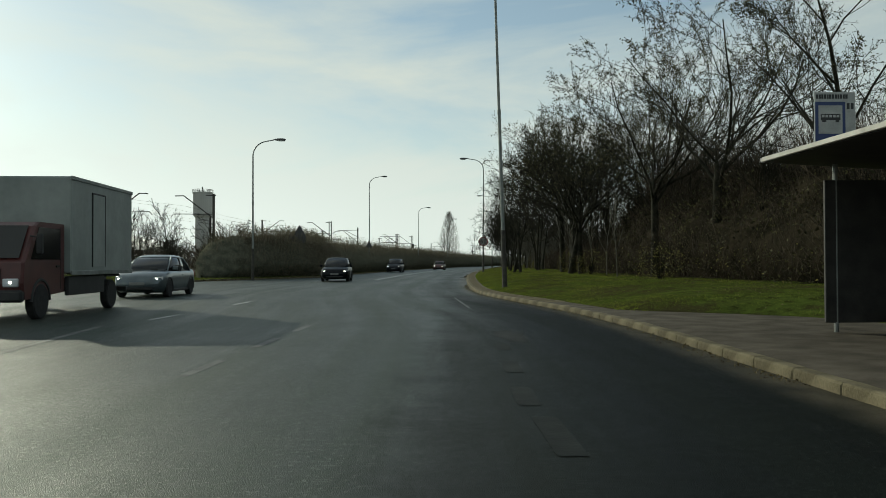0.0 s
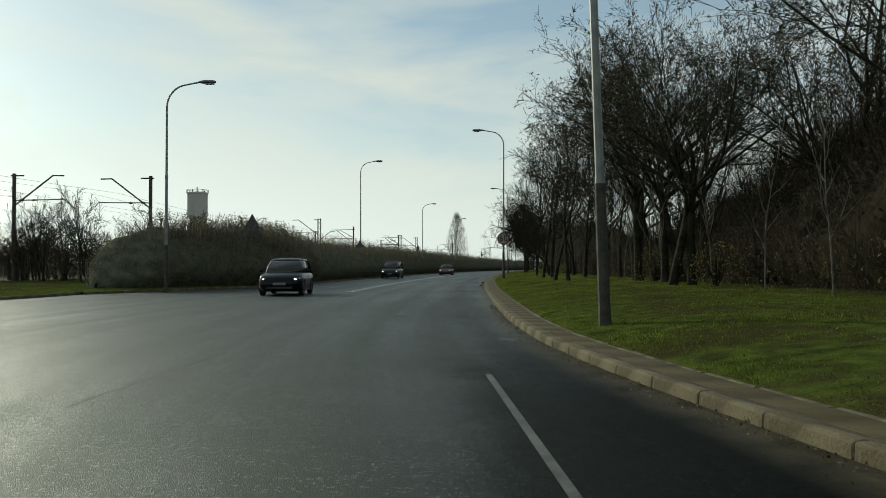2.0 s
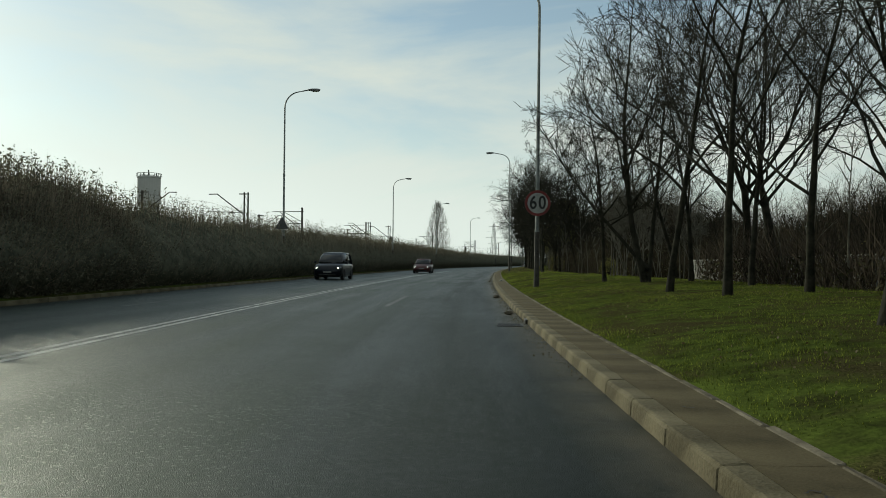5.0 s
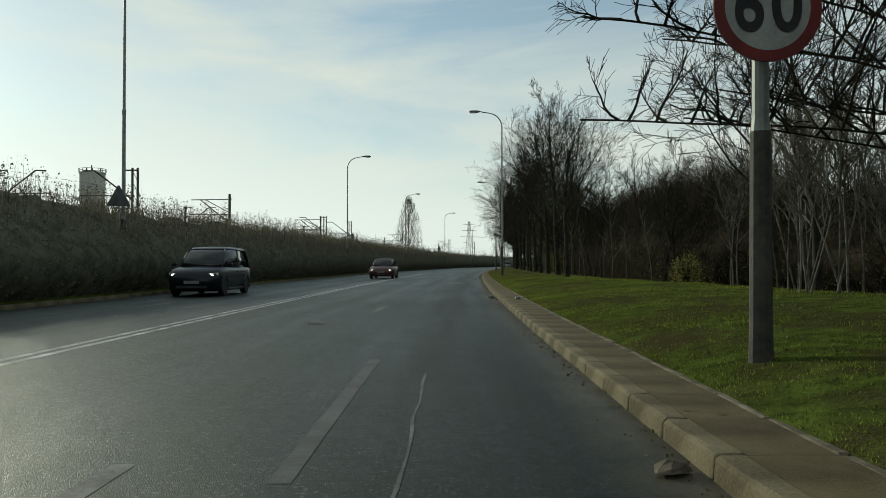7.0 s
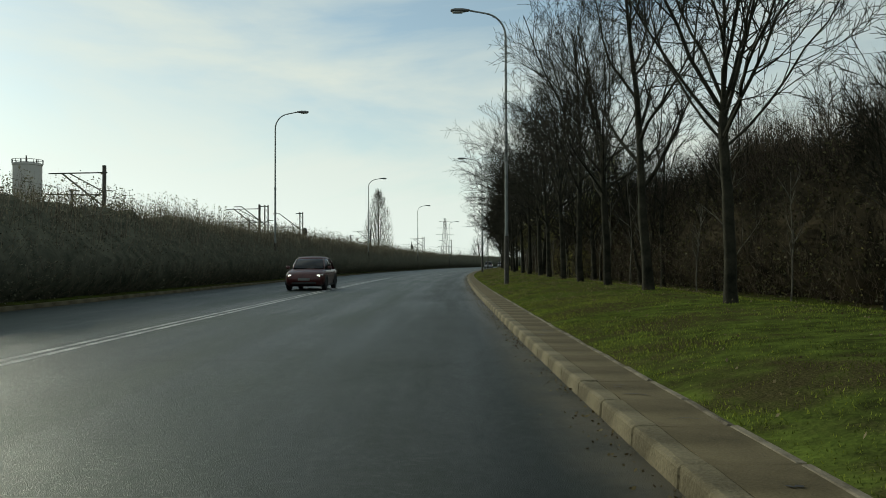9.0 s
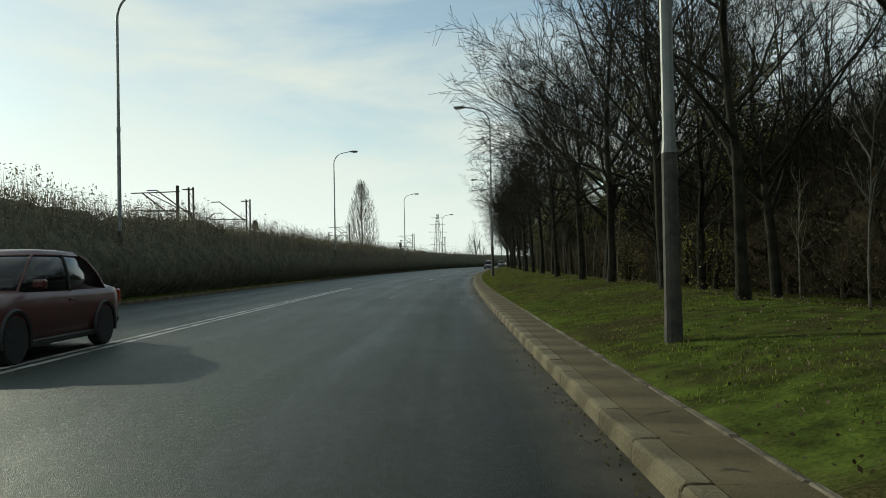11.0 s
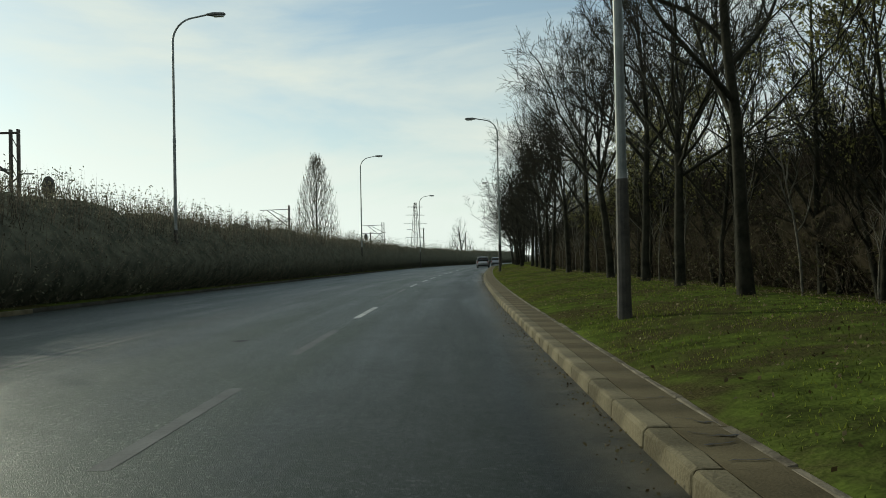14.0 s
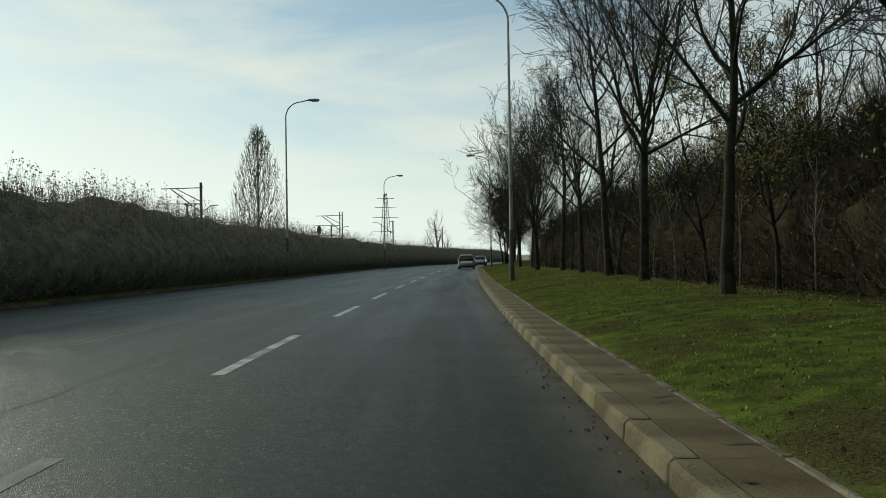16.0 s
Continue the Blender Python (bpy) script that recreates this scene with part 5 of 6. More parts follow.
# ---------------------------------------------------------------- railway
def catenary_mast(m, height=8.0, reach=4.0, lattice=False, tie=False, label="dark steel overhead line mast with a slanting bracket"):
    """The bracket points along local +x."""
    t = thing("railway_mast", label, "railway mast", m, "railway masts")
    if lattice:
        for sx in (-0.2, 0.2):
            part("chord", Shape().box(sx - 0.055, -0.1, 0, sx + 0.055, 0.1, height, 0.01), RUST, t)
        for i in range(int(height / 0.8)):
            a = i * 0.8
            part("lacing", Shape().tube([(-0.18, -0.09, a), (0.18, -0.09, a + 0.7)], 0.022, 4), RUST, t)
    else:
        part("post", Shape().box(-0.10, -0.12, 0, 0.10, 0.12, height, 0.02), RUST, t)
    z = height - 0.5
    if tie:
        part("top_tie", Shape().tube([(-0.2, 0, z), (reach, 0, z - 0.05)], 0.045, 6), RUST, t)
        part("strut", Shape().tube([(0.1, 0, z - 2.3), (reach * 0.75, 0, z - 0.08)], 0.06, 6), RUST, t)
        part("strut", Shape().tube([(0.1, 0, z - 1.3), (reach * 0.62, 0, z - 0.06)], 0.04, 6), RUST, t)
    else:
        part("cap_arm", Shape().box(-0.25, -0.06, height - 0.22, 0.75, 0.06, height - 0.12, 0.01), RUST, t)
        part("strut", Shape().tube([(0.1, 0, z - 1.9), (reach * 0.78, 0, z + 0.32), (reach, 0, z + 0.30)], 0.06, 6), RUST, t)
    part("steady_arm", Shape().tube([(0.1, 0, z - 1.55), (reach * 1.05, 0, z - 1.5), (reach * 1.12, 0, z - 1.85)], 0.045, 5), RUST, t)
    for x in (0.4, 1.4):
        part("insulator", Shape().tube([(x, 0, z - 1.55), (x + 0.12, 0, z - 1.54), (x + 0.3, 0, z - 1.54)], [0.05, 0.10, 0.05], 8), STEEL_DARK, t)
    return t


for x, y, h, side, lattice, tie in ((-24.9, 80.6, 8.2, -1, False, False), (-35.2, 80.1, 8.4, 1, False, False), (-22.2, 135.2, 8.2, -1, True, False), (-35.0, 140.8, 8.8, 1, False, False), (-20.4, 156.6, 8.1, -1, False, True), (-31.0, 178, 8.4, 1, False, False),
                                   (-16.1, 193.8, 8.1, -1, False, True), (-15.9, 197.5, 8.3, -1, True, False), (-13.4, 211.2, 8.3, -1, True, False), (-24.0, 231, 8.4, 1, False, False), (-6.4, 277.4, 8.9, -1, False, True), (-12, 300, 8.4, 1, False, False),
                                   (6.5, 322, 8.6, -1, True, True), (16, 352, 8.6, -1, False, False), (4, 372, 8.6, 1, False, False), (30, 392, 8.6, -1, False, True)):
    catenary_mast(pose(x, y, -0.05, 0, 0, heading(y) + (0 if side > 0 else 180)), h, 3.9, lattice, tie)
for off, z in ((-29.2, 7.1), (-29.2, 5.9), (-31.4, 7.1), (-31.4, 5.9)):
    pts = []
    ys = np.arange(30, 420, 6.5)
    for y in ys:
        q = lane(y, off)
        sag = 0.45 * math.sin(math.pi * ((y - 30) % 52) / 52) if z > 6 else 0.0
        pts.append((q.x, q.y, z - sag))
    wire = solid("overhead_wire", Shape().tube(pts, 0.011, 3), WIRE, "thin overhead railway wire sagging between masts", "overhead wire", group="overhead wires")

# signal heads that stand above the hedge
for x, y in ((-13.4, 215.4), (3.3, 318.7)):
    t = thing("railway_signal", "dark railway signal head on a slim post behind the hedge", "railway signal", pose(x, y, -0.05, 0, 0, heading(y)), "railway signals")
    part("post", Shape().tube([(0, 0, 0), (0, 0, 5.5)], 0.07, 8), STEEL_DARK, t)
    rr = [[(0.34 * math.cos(a), yy, 5.75 + 0.62 * math.sin(a)) for a in [2 * math.pi * i / 16 for i in range(16)]] for yy in (-0.04, 0.12)]
    part("head", Shape().loft(rr), STEEL_DARK, t)
    for dz in (-0.25, 0.2):
        part("visor", Shape().tube([(0, -0.2, 5.75 + dz), (0, -0.03, 5.75 + dz)], 0.13, 10), STEEL_DARK, t)

# ---------------------------------------------------------------- distance
t = thing("water_tower", "pale concrete water tower with a wider drum on top", "water tower", pose(-116.3, 360.5, 0))
def ring(r, z, n=28):
    return [(r * math.cos(2 * math.pi * i / n), r * math.sin(2 * math.pi * i / n), z) for i in range(n)]
part("shaft", Shape().loft([ring(3.4, 0), ring(3.3, 12), ring(3.2, 21.5)]), TOWER, t, smooth=False)
part("drum", Shape().loft([ring(3.2, 21.4), ring(4.2, 22.6), ring(4.2, 32.2), ring(4.4, 32.3), ring(4.4, 32.8), ring(4.0, 33.0)]), TOWER, t)
part("ladder", Shape().box(3.1, -0.5, 0, 3.9, 0.5, 22, 0.05), RUST, t)
rail = Shape()
for i in range(16):
    a = 2 * math.pi * i / 16
    rail.tube([(4.5 * math.cos(a), 4.5 * math.sin(a), 32.8), (4.5 * math.cos(a), 4.5 * math.sin(a), 34.0)], 0.08, 4)
rail.tube([(4.5 * math.cos(a), 4.5 * math.sin(a), 34.0) for a in [2 * math.pi * i / 24 for i in range(25)]], 0.08, 4)
part("railing", rail, RUST, t)
for x, y, h in ((-2.5, 1, 1.6), (0.5, -2, 2.2), (2.6, 0.5, 1.4)):
    part("antenna", Shape().tube([(x, y, 32.9), (x, y, 33 + h)], [0.25, 0.18], 6), RUST, t)

def poplar_chains(seed, H):
    """A feathery spindle: thin trunk, a few steep limbs and many upright twigs that fill it evenly."""
    rng = random.Random(seed)
    out = [([Vector((0, 0, H * i / 10)) for i in range(11)], [0.22 * (1 - 0.95 * i / 10) + 0.015 for i in range(11)], 0)]

    def width(h):
        return H * 0.185 * math.sin(math.pi * min(1.0, max(0.02, h / H)) ** 0.75) ** 0.8

    for k in range(26):
        a, u = k * 2.4, 0.05 + 0.6 * k / 26
        p, h = Vector((0, 0, u * H)), u * H + H * 0.25
        side = Vector((math.cos(a), math.sin(a), 0)) * width(h) * rng.uniform(0.5, 0.85)
        tip = side + Vector((0, 0, h))
        out.append(([p, p.lerp(tip, 0.35) + side * 0.22, p.lerp(tip, 0.7) + side * 0.16, tip], [0.06, 0.05, 0.035, 0.02], 2))
    for k in range(1500):
        h = H * (0.06 + 0.92 * rng.random())
        L = rng.uniform(0.9, 2.2)
        a, q = rng.uniform(0, 6.283), width(h) * rng.random() ** 0.5
        s = Vector((math.cos(a) * q, math.sin(a) * q, h - L * 0.6))
        e = Vector((math.cos(a) * 0.22 + rng.gauss(0, 0.12), math.sin(a) * 0.22 + rng.gauss(0, 0.12), 1)) * L
        out.append(([s, s + e * 0.5 + Vector((math.cos(a), math.sin(a), 0)) * 0.1, s + e], [0.024, 0.02, 0.012], 3))
    return out


pop = tree_kind("poplar_tree", "tall slim leafless poplar far off beside the railway", poplar_chains(3, 21.0), 500, 0.4, HEDGE_LEAF, bark=PALE_BARK)
pop.matrix_basis = pose(-5.75, 321.4, 0.5)
far_kinds = [tree_kind("far_tree", "bare rounded tree in the distance", grow(sd, h, 2.2, 0.2, 9, 0.8, 3, (5, 4), wild=0.15, length=0.5), group="distant trees", thick=1.6) for sd, h in ((81, 11.0), (82, 9.0))]
spots = [(27.3, 377.0, 0.0), (24.5, 380.0, 0.0), (30.0, 384.0, 0.0)]
rng = random.Random(14)
for i in range(24):
    spots.append((-60 + 7.4 * i + rng.uniform(-3, 3), 455 + rng.uniform(-12, 60), -1.5))
plant(far_kinds, spots, 15, 0.5, 0.95)


def pylon(m, H=24.0):
    t = thing("pylon", "distant steel lattice power pylon with three arms", "pylon", m)
    def w(z):
        return 1.15 * (1 - z / H) + 0.28
    leg = Shape()
    for sx in (-1, 1):
        for sy in (-1, 1):
            leg.tube([(sx * w(z), sy * w(z), z) for z in (0, H * 0.3, H * 0.6, H)], 0.075, 4)
    part("leg_frame", leg, RUST, t)
    br = Shape()
    n = 9
    for i in range(n):
        z0, z1 = H * i / n, H * (i + 1) / n
        for sy in (-1, 1):
            br.tube([(-w(z0), sy * w(z0), z0), (w(z1), sy * w(z1), z1)], 0.04, 3)
            br.tube([(w(z0), sy * w(z0), z0), (-w(z1), sy * w(z1), z1)], 0.04, 3)
    part("bracing", br, RUST, t)
    for z, l in ((H * 0.66, 3.6), (H * 0.8, 3.0), (H * 0.93, 2.4)):
        part("cross_arm", Shape().box(-l, -0.1, z - 0.06, l, 0.1, z + 0.06, 0.02), RUST, t)
    return t


pylon(pose(17.2, 409, 0, 0, 0, 20), 18.4)

# low line of woods and roofs that closes the view
r = np.random.default_rng(4)
vs, fs = [], []
n = 180
for i in range(n + 1):
    a = math.radians(-75 + 150 * i / n)
    R = 640 + 40 * math.sin(i * 0.7)
    h = 4.2 + 2.4 * noise.noise(Vector((i * 0.13, 2, 0))) + 1.5 * noise.noise(Vector((i * 0.7, 5, 0)))
    for rr, z in ((R, -3), (R + 3, h * 0.7), (R + 12, h), (R + 40, -3)):
        vs.append((rr * math.sin(a), 60 + rr * math.cos(a), z))
for i in range(n):
    for j in range(3):
        fs.append((i * 4 + j, i * 4 + j + 1, i * 4 + j + 5, i * 4 + j + 4))
# the haze of distance is mixed into this pale grey base colour
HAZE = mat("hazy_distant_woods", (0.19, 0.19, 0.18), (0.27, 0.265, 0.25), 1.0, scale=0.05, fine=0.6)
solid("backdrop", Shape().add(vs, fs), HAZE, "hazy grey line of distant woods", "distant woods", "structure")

# ---------------------------------------------------------------- vehicles
def wheel(parent, x, y, r, side):
    w = 0.20
    k = 24
    def circ(rad, xx):
        return [(x + xx, y + rad * math.cos(2 * math.pi * i / k), r + rad * math.sin(2 * math.pi * i / k)) for i in range(k)]
    a = part("wheel", Shape().loft([circ(r * 0.62, -w / 2 * side), circ(r * 0.93, -w / 2 * side), circ(r, -w * 0.36 * side), circ(r, w * 0.36 * side), circ(r * 0.93, w / 2 * side), circ(r * 0.64, w / 2 * side)]), TYRE, parent, "black tyre")
    s = Shape().loft([circ(r * 0.64, w * 0.36 * side), circ(r * 0.60, w * 0.40 * side), circ(r * 0.5, w * 0.30 * side), circ(r * 0.16, w * 0.36 * side), circ(0.02, w * 0.40 * side)])
    rim = part("rim", s, RIM, a)
    return a


def car(m, paint, label, L=4.3, W=1.76, H=1.48, belt=0.92, hood=0.95, cab=(-0.44, -0.30, 0.06, 0.24), lit=True, group="", tail_h=None, kind="car"):
    """A car that faces local +y. cab: rear foot, roof's rear, roof's front and windscreen foot, as fractions of the length."""
    t = thing(kind, label, "car", m, group)
    tail_h = tail_h or belt + 0.04
    st = []
    zs = np.linspace(-0.5, 0.5, 21)
    for f in zs:
        y = f * L
        end = min(1, (0.5 - abs(f)) / 0.09)
        w = W / 2 * (0.80 + 0.20 * math.sin(end * math.pi / 2))
        z0 = 0.17 + 0.16 * (1 - end) ** 2
        if f > cab[3]:
            g = (f - cab[3]) / (0.5 - cab[3])
            top = hood - 0.06 * g - 0.14 * g * g - 0.10 * (1 - end) ** 2
        elif f < cab[0]:
            top = tail_h - 0.12 * (1 - end) ** 2
        else:
            top = belt + (hood - belt) * max(0, (f - cab[0]) / (cab[3] - cab[0])) * 0.6 + 0.02
        st.append((y, w, z0, top))
    rings = []
    for y, w, z0, top in st:
        mid = (z0 + top) / 2
        half = [(0, z0), (w * 0.80, z0), (w * 0.96, z0 + 0.10), (w, mid), (w * 0.985, top - 0.14), (w * 0.93, top - 0.04), (w * 0.80, top), (0, top + 0.025)]
        rings.append([(x, y, z) for x, z in half] + [(-x, y, z) for x, z in half[-2:0:-1]])
    part("body", Shape().loft(rings), paint, t, smooth=True)
    # glazed cabin: layers from the belt line up to the roof
    def layer(u, grow=0.0):
        ya = (cab[0] + (cab[1] - cab[0]) * u) * L - grow
        yb = (cab[3] + (cab[2] - cab[3]) * u) * L + grow
        hw = W / 2 * (0.92 - 0.20 * max(0.0, u) ** 1.3) + grow
        z = belt + (H - belt) * math.sin(u * math.pi / 2 * 0.96) + (0.03 if u > 0.99 else 0)
        c = 0.16
        return [(hw - 0.02, ya + c, z), (hw, (ya + yb) / 2, z), (hw - 0.02, yb - c, z), (hw - c, yb - 0.02, z), (0, yb + 0.03, z), (-hw + c, yb - 0.02, z), (-hw + 0.02, yb - c, z), (-hw, (ya + yb) / 2, z), (-hw + 0.02, ya + c, z), (-hw + c, ya + 0.02, z), (0, ya, z), (hw - c, ya + 0.02, z)]
    part("glazing", Shape().loft([layer(u) for u in (-0.03, 0.3, 0.62, 0.86)]), GLASS, t, "dark tinted windows", True)
    ym = (cab[1] + cab[2]) / 2 * L
    part("roof", Shape().loft([layer(u, 0.006) for u in (0.82, 0.93, 1.0)] + [[(x * 0.6, (y - ym) * 0.62 + ym, z + 0.045) for x, y, z in layer(1.0)]]), paint, t, smooth=True)
    # pillars at the corners and between the doors
    for j, nm in ((2, "pillar"), (6, "pillar"), (0, "pillar"), (8, "pillar"), (1, "pillar"), (7, "pillar")):
        pts = [layer(u, 0.004)[j] for u in (-0.03, 0.3, 0.62, 0.86)]
        if j in (2, 6):
            nxt = 3 if j == 2 else 5
            pts = [tuple((Vector(layer(u, 0.006)[j]) + Vector(layer(u, 0.006)[nxt])) / 2) for u in (-0.03, 0.3, 0.62, 0.86)]
        part(nm, Shape().tube(pts, 0.022, 5), paint if j not in (1, 7) else PLASTIC, t)
    r = 0.315
    for sx in (-1, 1):
        for yy in (-0.305 * L, 0.315 * L):
            arch = [(sx * (W / 2 - 0.005), yy + (r + 0.06) * math.cos(a), r + (r + 0.06) * math.sin(a)) for a in np.linspace(-0.25, math.pi + 0.25, 13)]
            part("wheel_arch", Shape().tube(arch, 0.035, 5), PLASTIC, t)
            wheel(t, sx * (W / 2 - 0.085), yy, r, sx)
        mir = (sx * (W / 2 + 0.08), cab[3] * L - 0.25, belt + 0.10)
        part("mirror", Shape().box(mir[0] - 0.09, mir[1] - 0.05, mir[2] - 0.06, mir[0] + 0.09, mir[1] + 0.07, mir[2] + 0.07, 0.03), paint, t)
        hz = hood - 0.30
        hl = part("headlight", Shape().loft([[(sx * (W / 2 - 0.36 + 0.30 * c), L / 2 - 0.075 - 0.17 * c + d, hz + h * (0.075 + 0.03 * c)) for c, h in ((0, -1), (1, -1), (1, 1), (0.1, 1))] for d in (-0.05, 0.03)]), HEAD, t, "clear headlamp")
        if lit:
            part("bulb", Shape().loft([ [(sx * (W / 2 - 0.24) + 0.055 * math.cos(a), L / 2 - 0.075 + d, hz + 0.055 * math.sin(a)) for a in [2 * math.pi * i / 10 for i in range(10)]] for d in (-0.02, 0.015)]), BEAM, hl, "lit lamp")
        part("tail_light", Shape().box(sx * (W / 2 - 0.19) - 0.12, -L / 2 + 0.02, tail_h - 0.33, sx * (W / 2 - 0.19) + 0.12, -L / 2 + 0.14, tail_h - 0.08, 0.03), TAIL, t, "red tail lamp")
        part("door_handle", Shape().box(sx * (W / 2 - 0.005) - 0.015, -0.07 * L, belt - 0.16, sx * (W / 2 - 0.005) + 0.015, -0.07 * L + 0.17, belt - 0.13, 0.006), paint, t)
        part("sill", Shape().box(sx * (W / 2 - 0.03) - 0.03, -0.22 * L, 0.19, sx * (W / 2 - 0.03) + 0.03, 0.23 * L, 0.28, 0.02), PLASTIC, t)
    part("grille", Shape().box(-0.36, L / 2 - 0.06, hood - 0.38, 0.36, L / 2 - 0.012, hood - 0.27, 0.02), PLASTIC, t, "dark grille")
    part("air_intake", Shape().box(-0.55, L / 2 - 0.05, 0.27, 0.55, L / 2 + 0.004, 0.40, 0.03), PLASTIC, t)
    part("number_plate", Shape().box(-0.26, L / 2 - 0.03, 0.44, 0.26, L / 2 + 0.012, 0.55, 0.004), PLATE, t, "pale number plate")
    part("rear_bumper", Shape().box(-W / 2 + 0.12, -L / 2 - 0.02, 0.30, W / 2 - 0.12, -L / 2 + 0.1, 0.44, 0.04), PLASTIC, t)
    part("rear_plate", Shape().box(-0.26, -L / 2 - 0.028, tail_h - 0.42, 0.26, -L / 2 + 0.02, tail_h - 0.31, 0.004), PLATE, t, "pale number plate")
    return t


car(pose(-8.5, 54.6, 0, 0, 0, 184), CAR_BLACK, "black five-door hatchback driving with lit headlamps", 4.3, 1.78, 1.50, 0.93, 0.95, (-0.485, -0.37, 0.03, 0.25))
car(pose(-11.6, 30.6, 0, 0, 0, 184), CAR_STEEL, "steel-blue four-door saloon waiting behind a box truck", 4.65, 1.78, 1.46, 0.93, 0.94, (-0.38, -0.19, 0.05, 0.28), tail_h=1.0)
q = lane(137.2, -7.5)
car(pose(q.x, q.y, 0, 0, 0, heading(141) + 180), CAR_RED, "dark red saloon approaching with lit headlamps", 4.4, 1.76, 1.45, 0.92, 0.93, (-0.38, -0.22, 0.08, 0.26))
q = lane(104.8, -10.35)
car(pose(q.x, q.y, 0, 0, 0, heading(108) + 180), CAR_BLUE, "dark people carrier approaching with lit headlamps", 4.5, 1.82, 1.68, 1.0, 1.02, (-0.49, -0.44, 0.08, 0.30))
q = lane(285, -1.1)
car(pose(q.x, q.y, 0, 0, 0, heading(286)), CAR_GREY, "light grey estate car driving ahead", 4.4, 1.78, 1.52, 0.93, 0.96, (-0.48, -0.40, 0.06, 0.26), lit=False)
q = lane(322, -1.3)
car(pose(q.x, q.y, 0, 0, 0, heading(318)), CAR_SILVER, "silver car far ahead on the bend", 4.3, 1.76, 1.48, 0.93, 0.95, (-0.46, -0.34, 0.06, 0.26), lit=False)


def box_truck(m):
    """A box truck that faces local +y."""
    t = thing("box_truck", "white box truck with a red cab standing at the junction", "truck", m)
    part("cargo_box", Shape().box(-1.12, -3.2, 0.98, 1.12, 1.25, 3.27, 0.03), TRUCK_BOX, t, "plain off-white cargo box")
    for x in (-1.125, 1.125):
        part("side_door", Shape().box(x - 0.015, -0.95, 1.12, x + 0.015, -0.1, 2.95, 0.008), TRUCK_BOX, t)
        for y0, y1, z0, z1 in ((-0.99, -0.95, 1.12, 2.99), (-0.1, -0.06, 1.12, 2.99), (-0.99, -0.06, 2.95, 2.99)):
            part("door_seal", Shape().box(x - 0.02, y0, z0, x + 0.02, y1, z1, 0.004), PLASTIC, t)
        part("side_skirt", Shape().box(x * 0.9 - 0.05, -1.15, 0.46, x * 0.9 + 0.05, 1.25, 0.92, 0.02), PLASTIC, t, "dark side guard")
        part("side_rail", Shape().box(x - 0.02, -3.2, 0.93, x + 0.02, 1.25, 1.04, 0.008), GALV, t)
        part("top_rail", Shape().box(x - 0.02, -3.2, 3.19, x + 0.02, 1.25, 3.28, 0.008), GALV, t)
    part("rear_door", Shape().box(-1.02, -3.235, 1.05, 1.02, -3.2, 3.17, 0.012), TRUCK_BOX, t)
    part("chassis", Shape().box(-0.45, -3.1, 0.55, 0.45, 3.2, 0.85, 0.03), PLASTIC, t)
    part("under_bumper", Shape().box(-1.0, -3.2, 0.42, 1.0, -3.08, 0.56, 0.02), PLASTIC, t)
    prof = [(1.42, 0.55), (3.42, 0.45), (3.50, 0.80), (3.46, 1.22), (3.38, 1.30), (2.92, 2.02), (2.72, 2.12), (1.42, 2.12)]
    part("cab", Shape().loft([[(x, y - 0.05 * (abs(x) > 0.98), z) for y, z in prof] for x in (-1.0, -0.95, 0.95, 1.0)]), TRUCK_RED, t, "red cab")
    part("windscreen", Shape().loft([[(x, 3.40 + d, 1.33), (x, 2.955 + d, 2.03)] for x in (-0.88, 0.88) for d in (0.0,)], cap=False, close=False).add([(-0.88, 3.415, 1.33), (0.88, 3.415, 1.33), (0.88, 2.965, 2.03), (-0.88, 2.965, 2.03)], [(0, 1, 2, 3)]), GLASS, t)
    part("bumper", Shape().box(-1.0, 3.36, 0.40, 1.0, 3.56, 0.66, 0.05), PLASTIC, t, "dark front bumper")
    part("radiator_grille", Shape().box(-0.55, 3.47, 0.86, 0.55, 3.52, 1.12, 0.02), PLASTIC, t)
    part("fuel_tank", Shape().box(0.55, 0.2, 0.45, 1.0, 1.1, 0.86, 0.06), PLASTIC, t)
    for sx in (-1, 1):
        part("side_window", Shape().loft([[(sx * 1.0 + d, 1.62, 1.30), (sx * 1.0 + d, 3.12, 1.30), (sx * 1.0 + d, 2.74, 2.0), (sx * 1.0 + d, 1.62, 2.0)] for d in (-0.012, 0.012)]), GLASS, t)
        part("door_seam", Shape().box(sx * 1.0 - 0.006, 1.56, 0.62, sx * 1.0 + 0.006, 1.58, 2.05, 0.002), PLASTIC, t)
        part("door_handle", Shape().box(sx * 1.01 - 0.02, 1.66, 1.12, sx * 1.01 + 0.02, 1.84, 1.17, 0.008), PLASTIC, t)
        part("mirror", Shape().box(sx * 1.18 - 0.06, 3.05, 1.42, sx * 1.18 + 0.06, 3.15, 1.85, 0.02), PLASTIC, t)
        part("mirror_arm", Shape().tube([(sx * 0.98, 3.1, 1.8), (sx * 1.16, 3.12, 1.78)], 0.018, 5), PLASTIC, t)
        h = part("headlight", Shape().box(sx * 0.76 - 0.16, 3.47, 0.72, sx * 0.76 + 0.16, 3.54, 0.90, 0.02), HEAD, t)
        part("bulb", Shape().box(sx * 0.76 - 0.03, 3.535, 0.79, sx * 0.76 + 0.03, 3.55, 0.84, 0.005), BEAM, h, "lit lamp")
        part("mudguard", Shape().box(sx * 0.93 - 0.14, -2.35, 0.86, sx * 0.93 + 0.14, -1.3, 0.92, 0.02), PLASTIC, t)
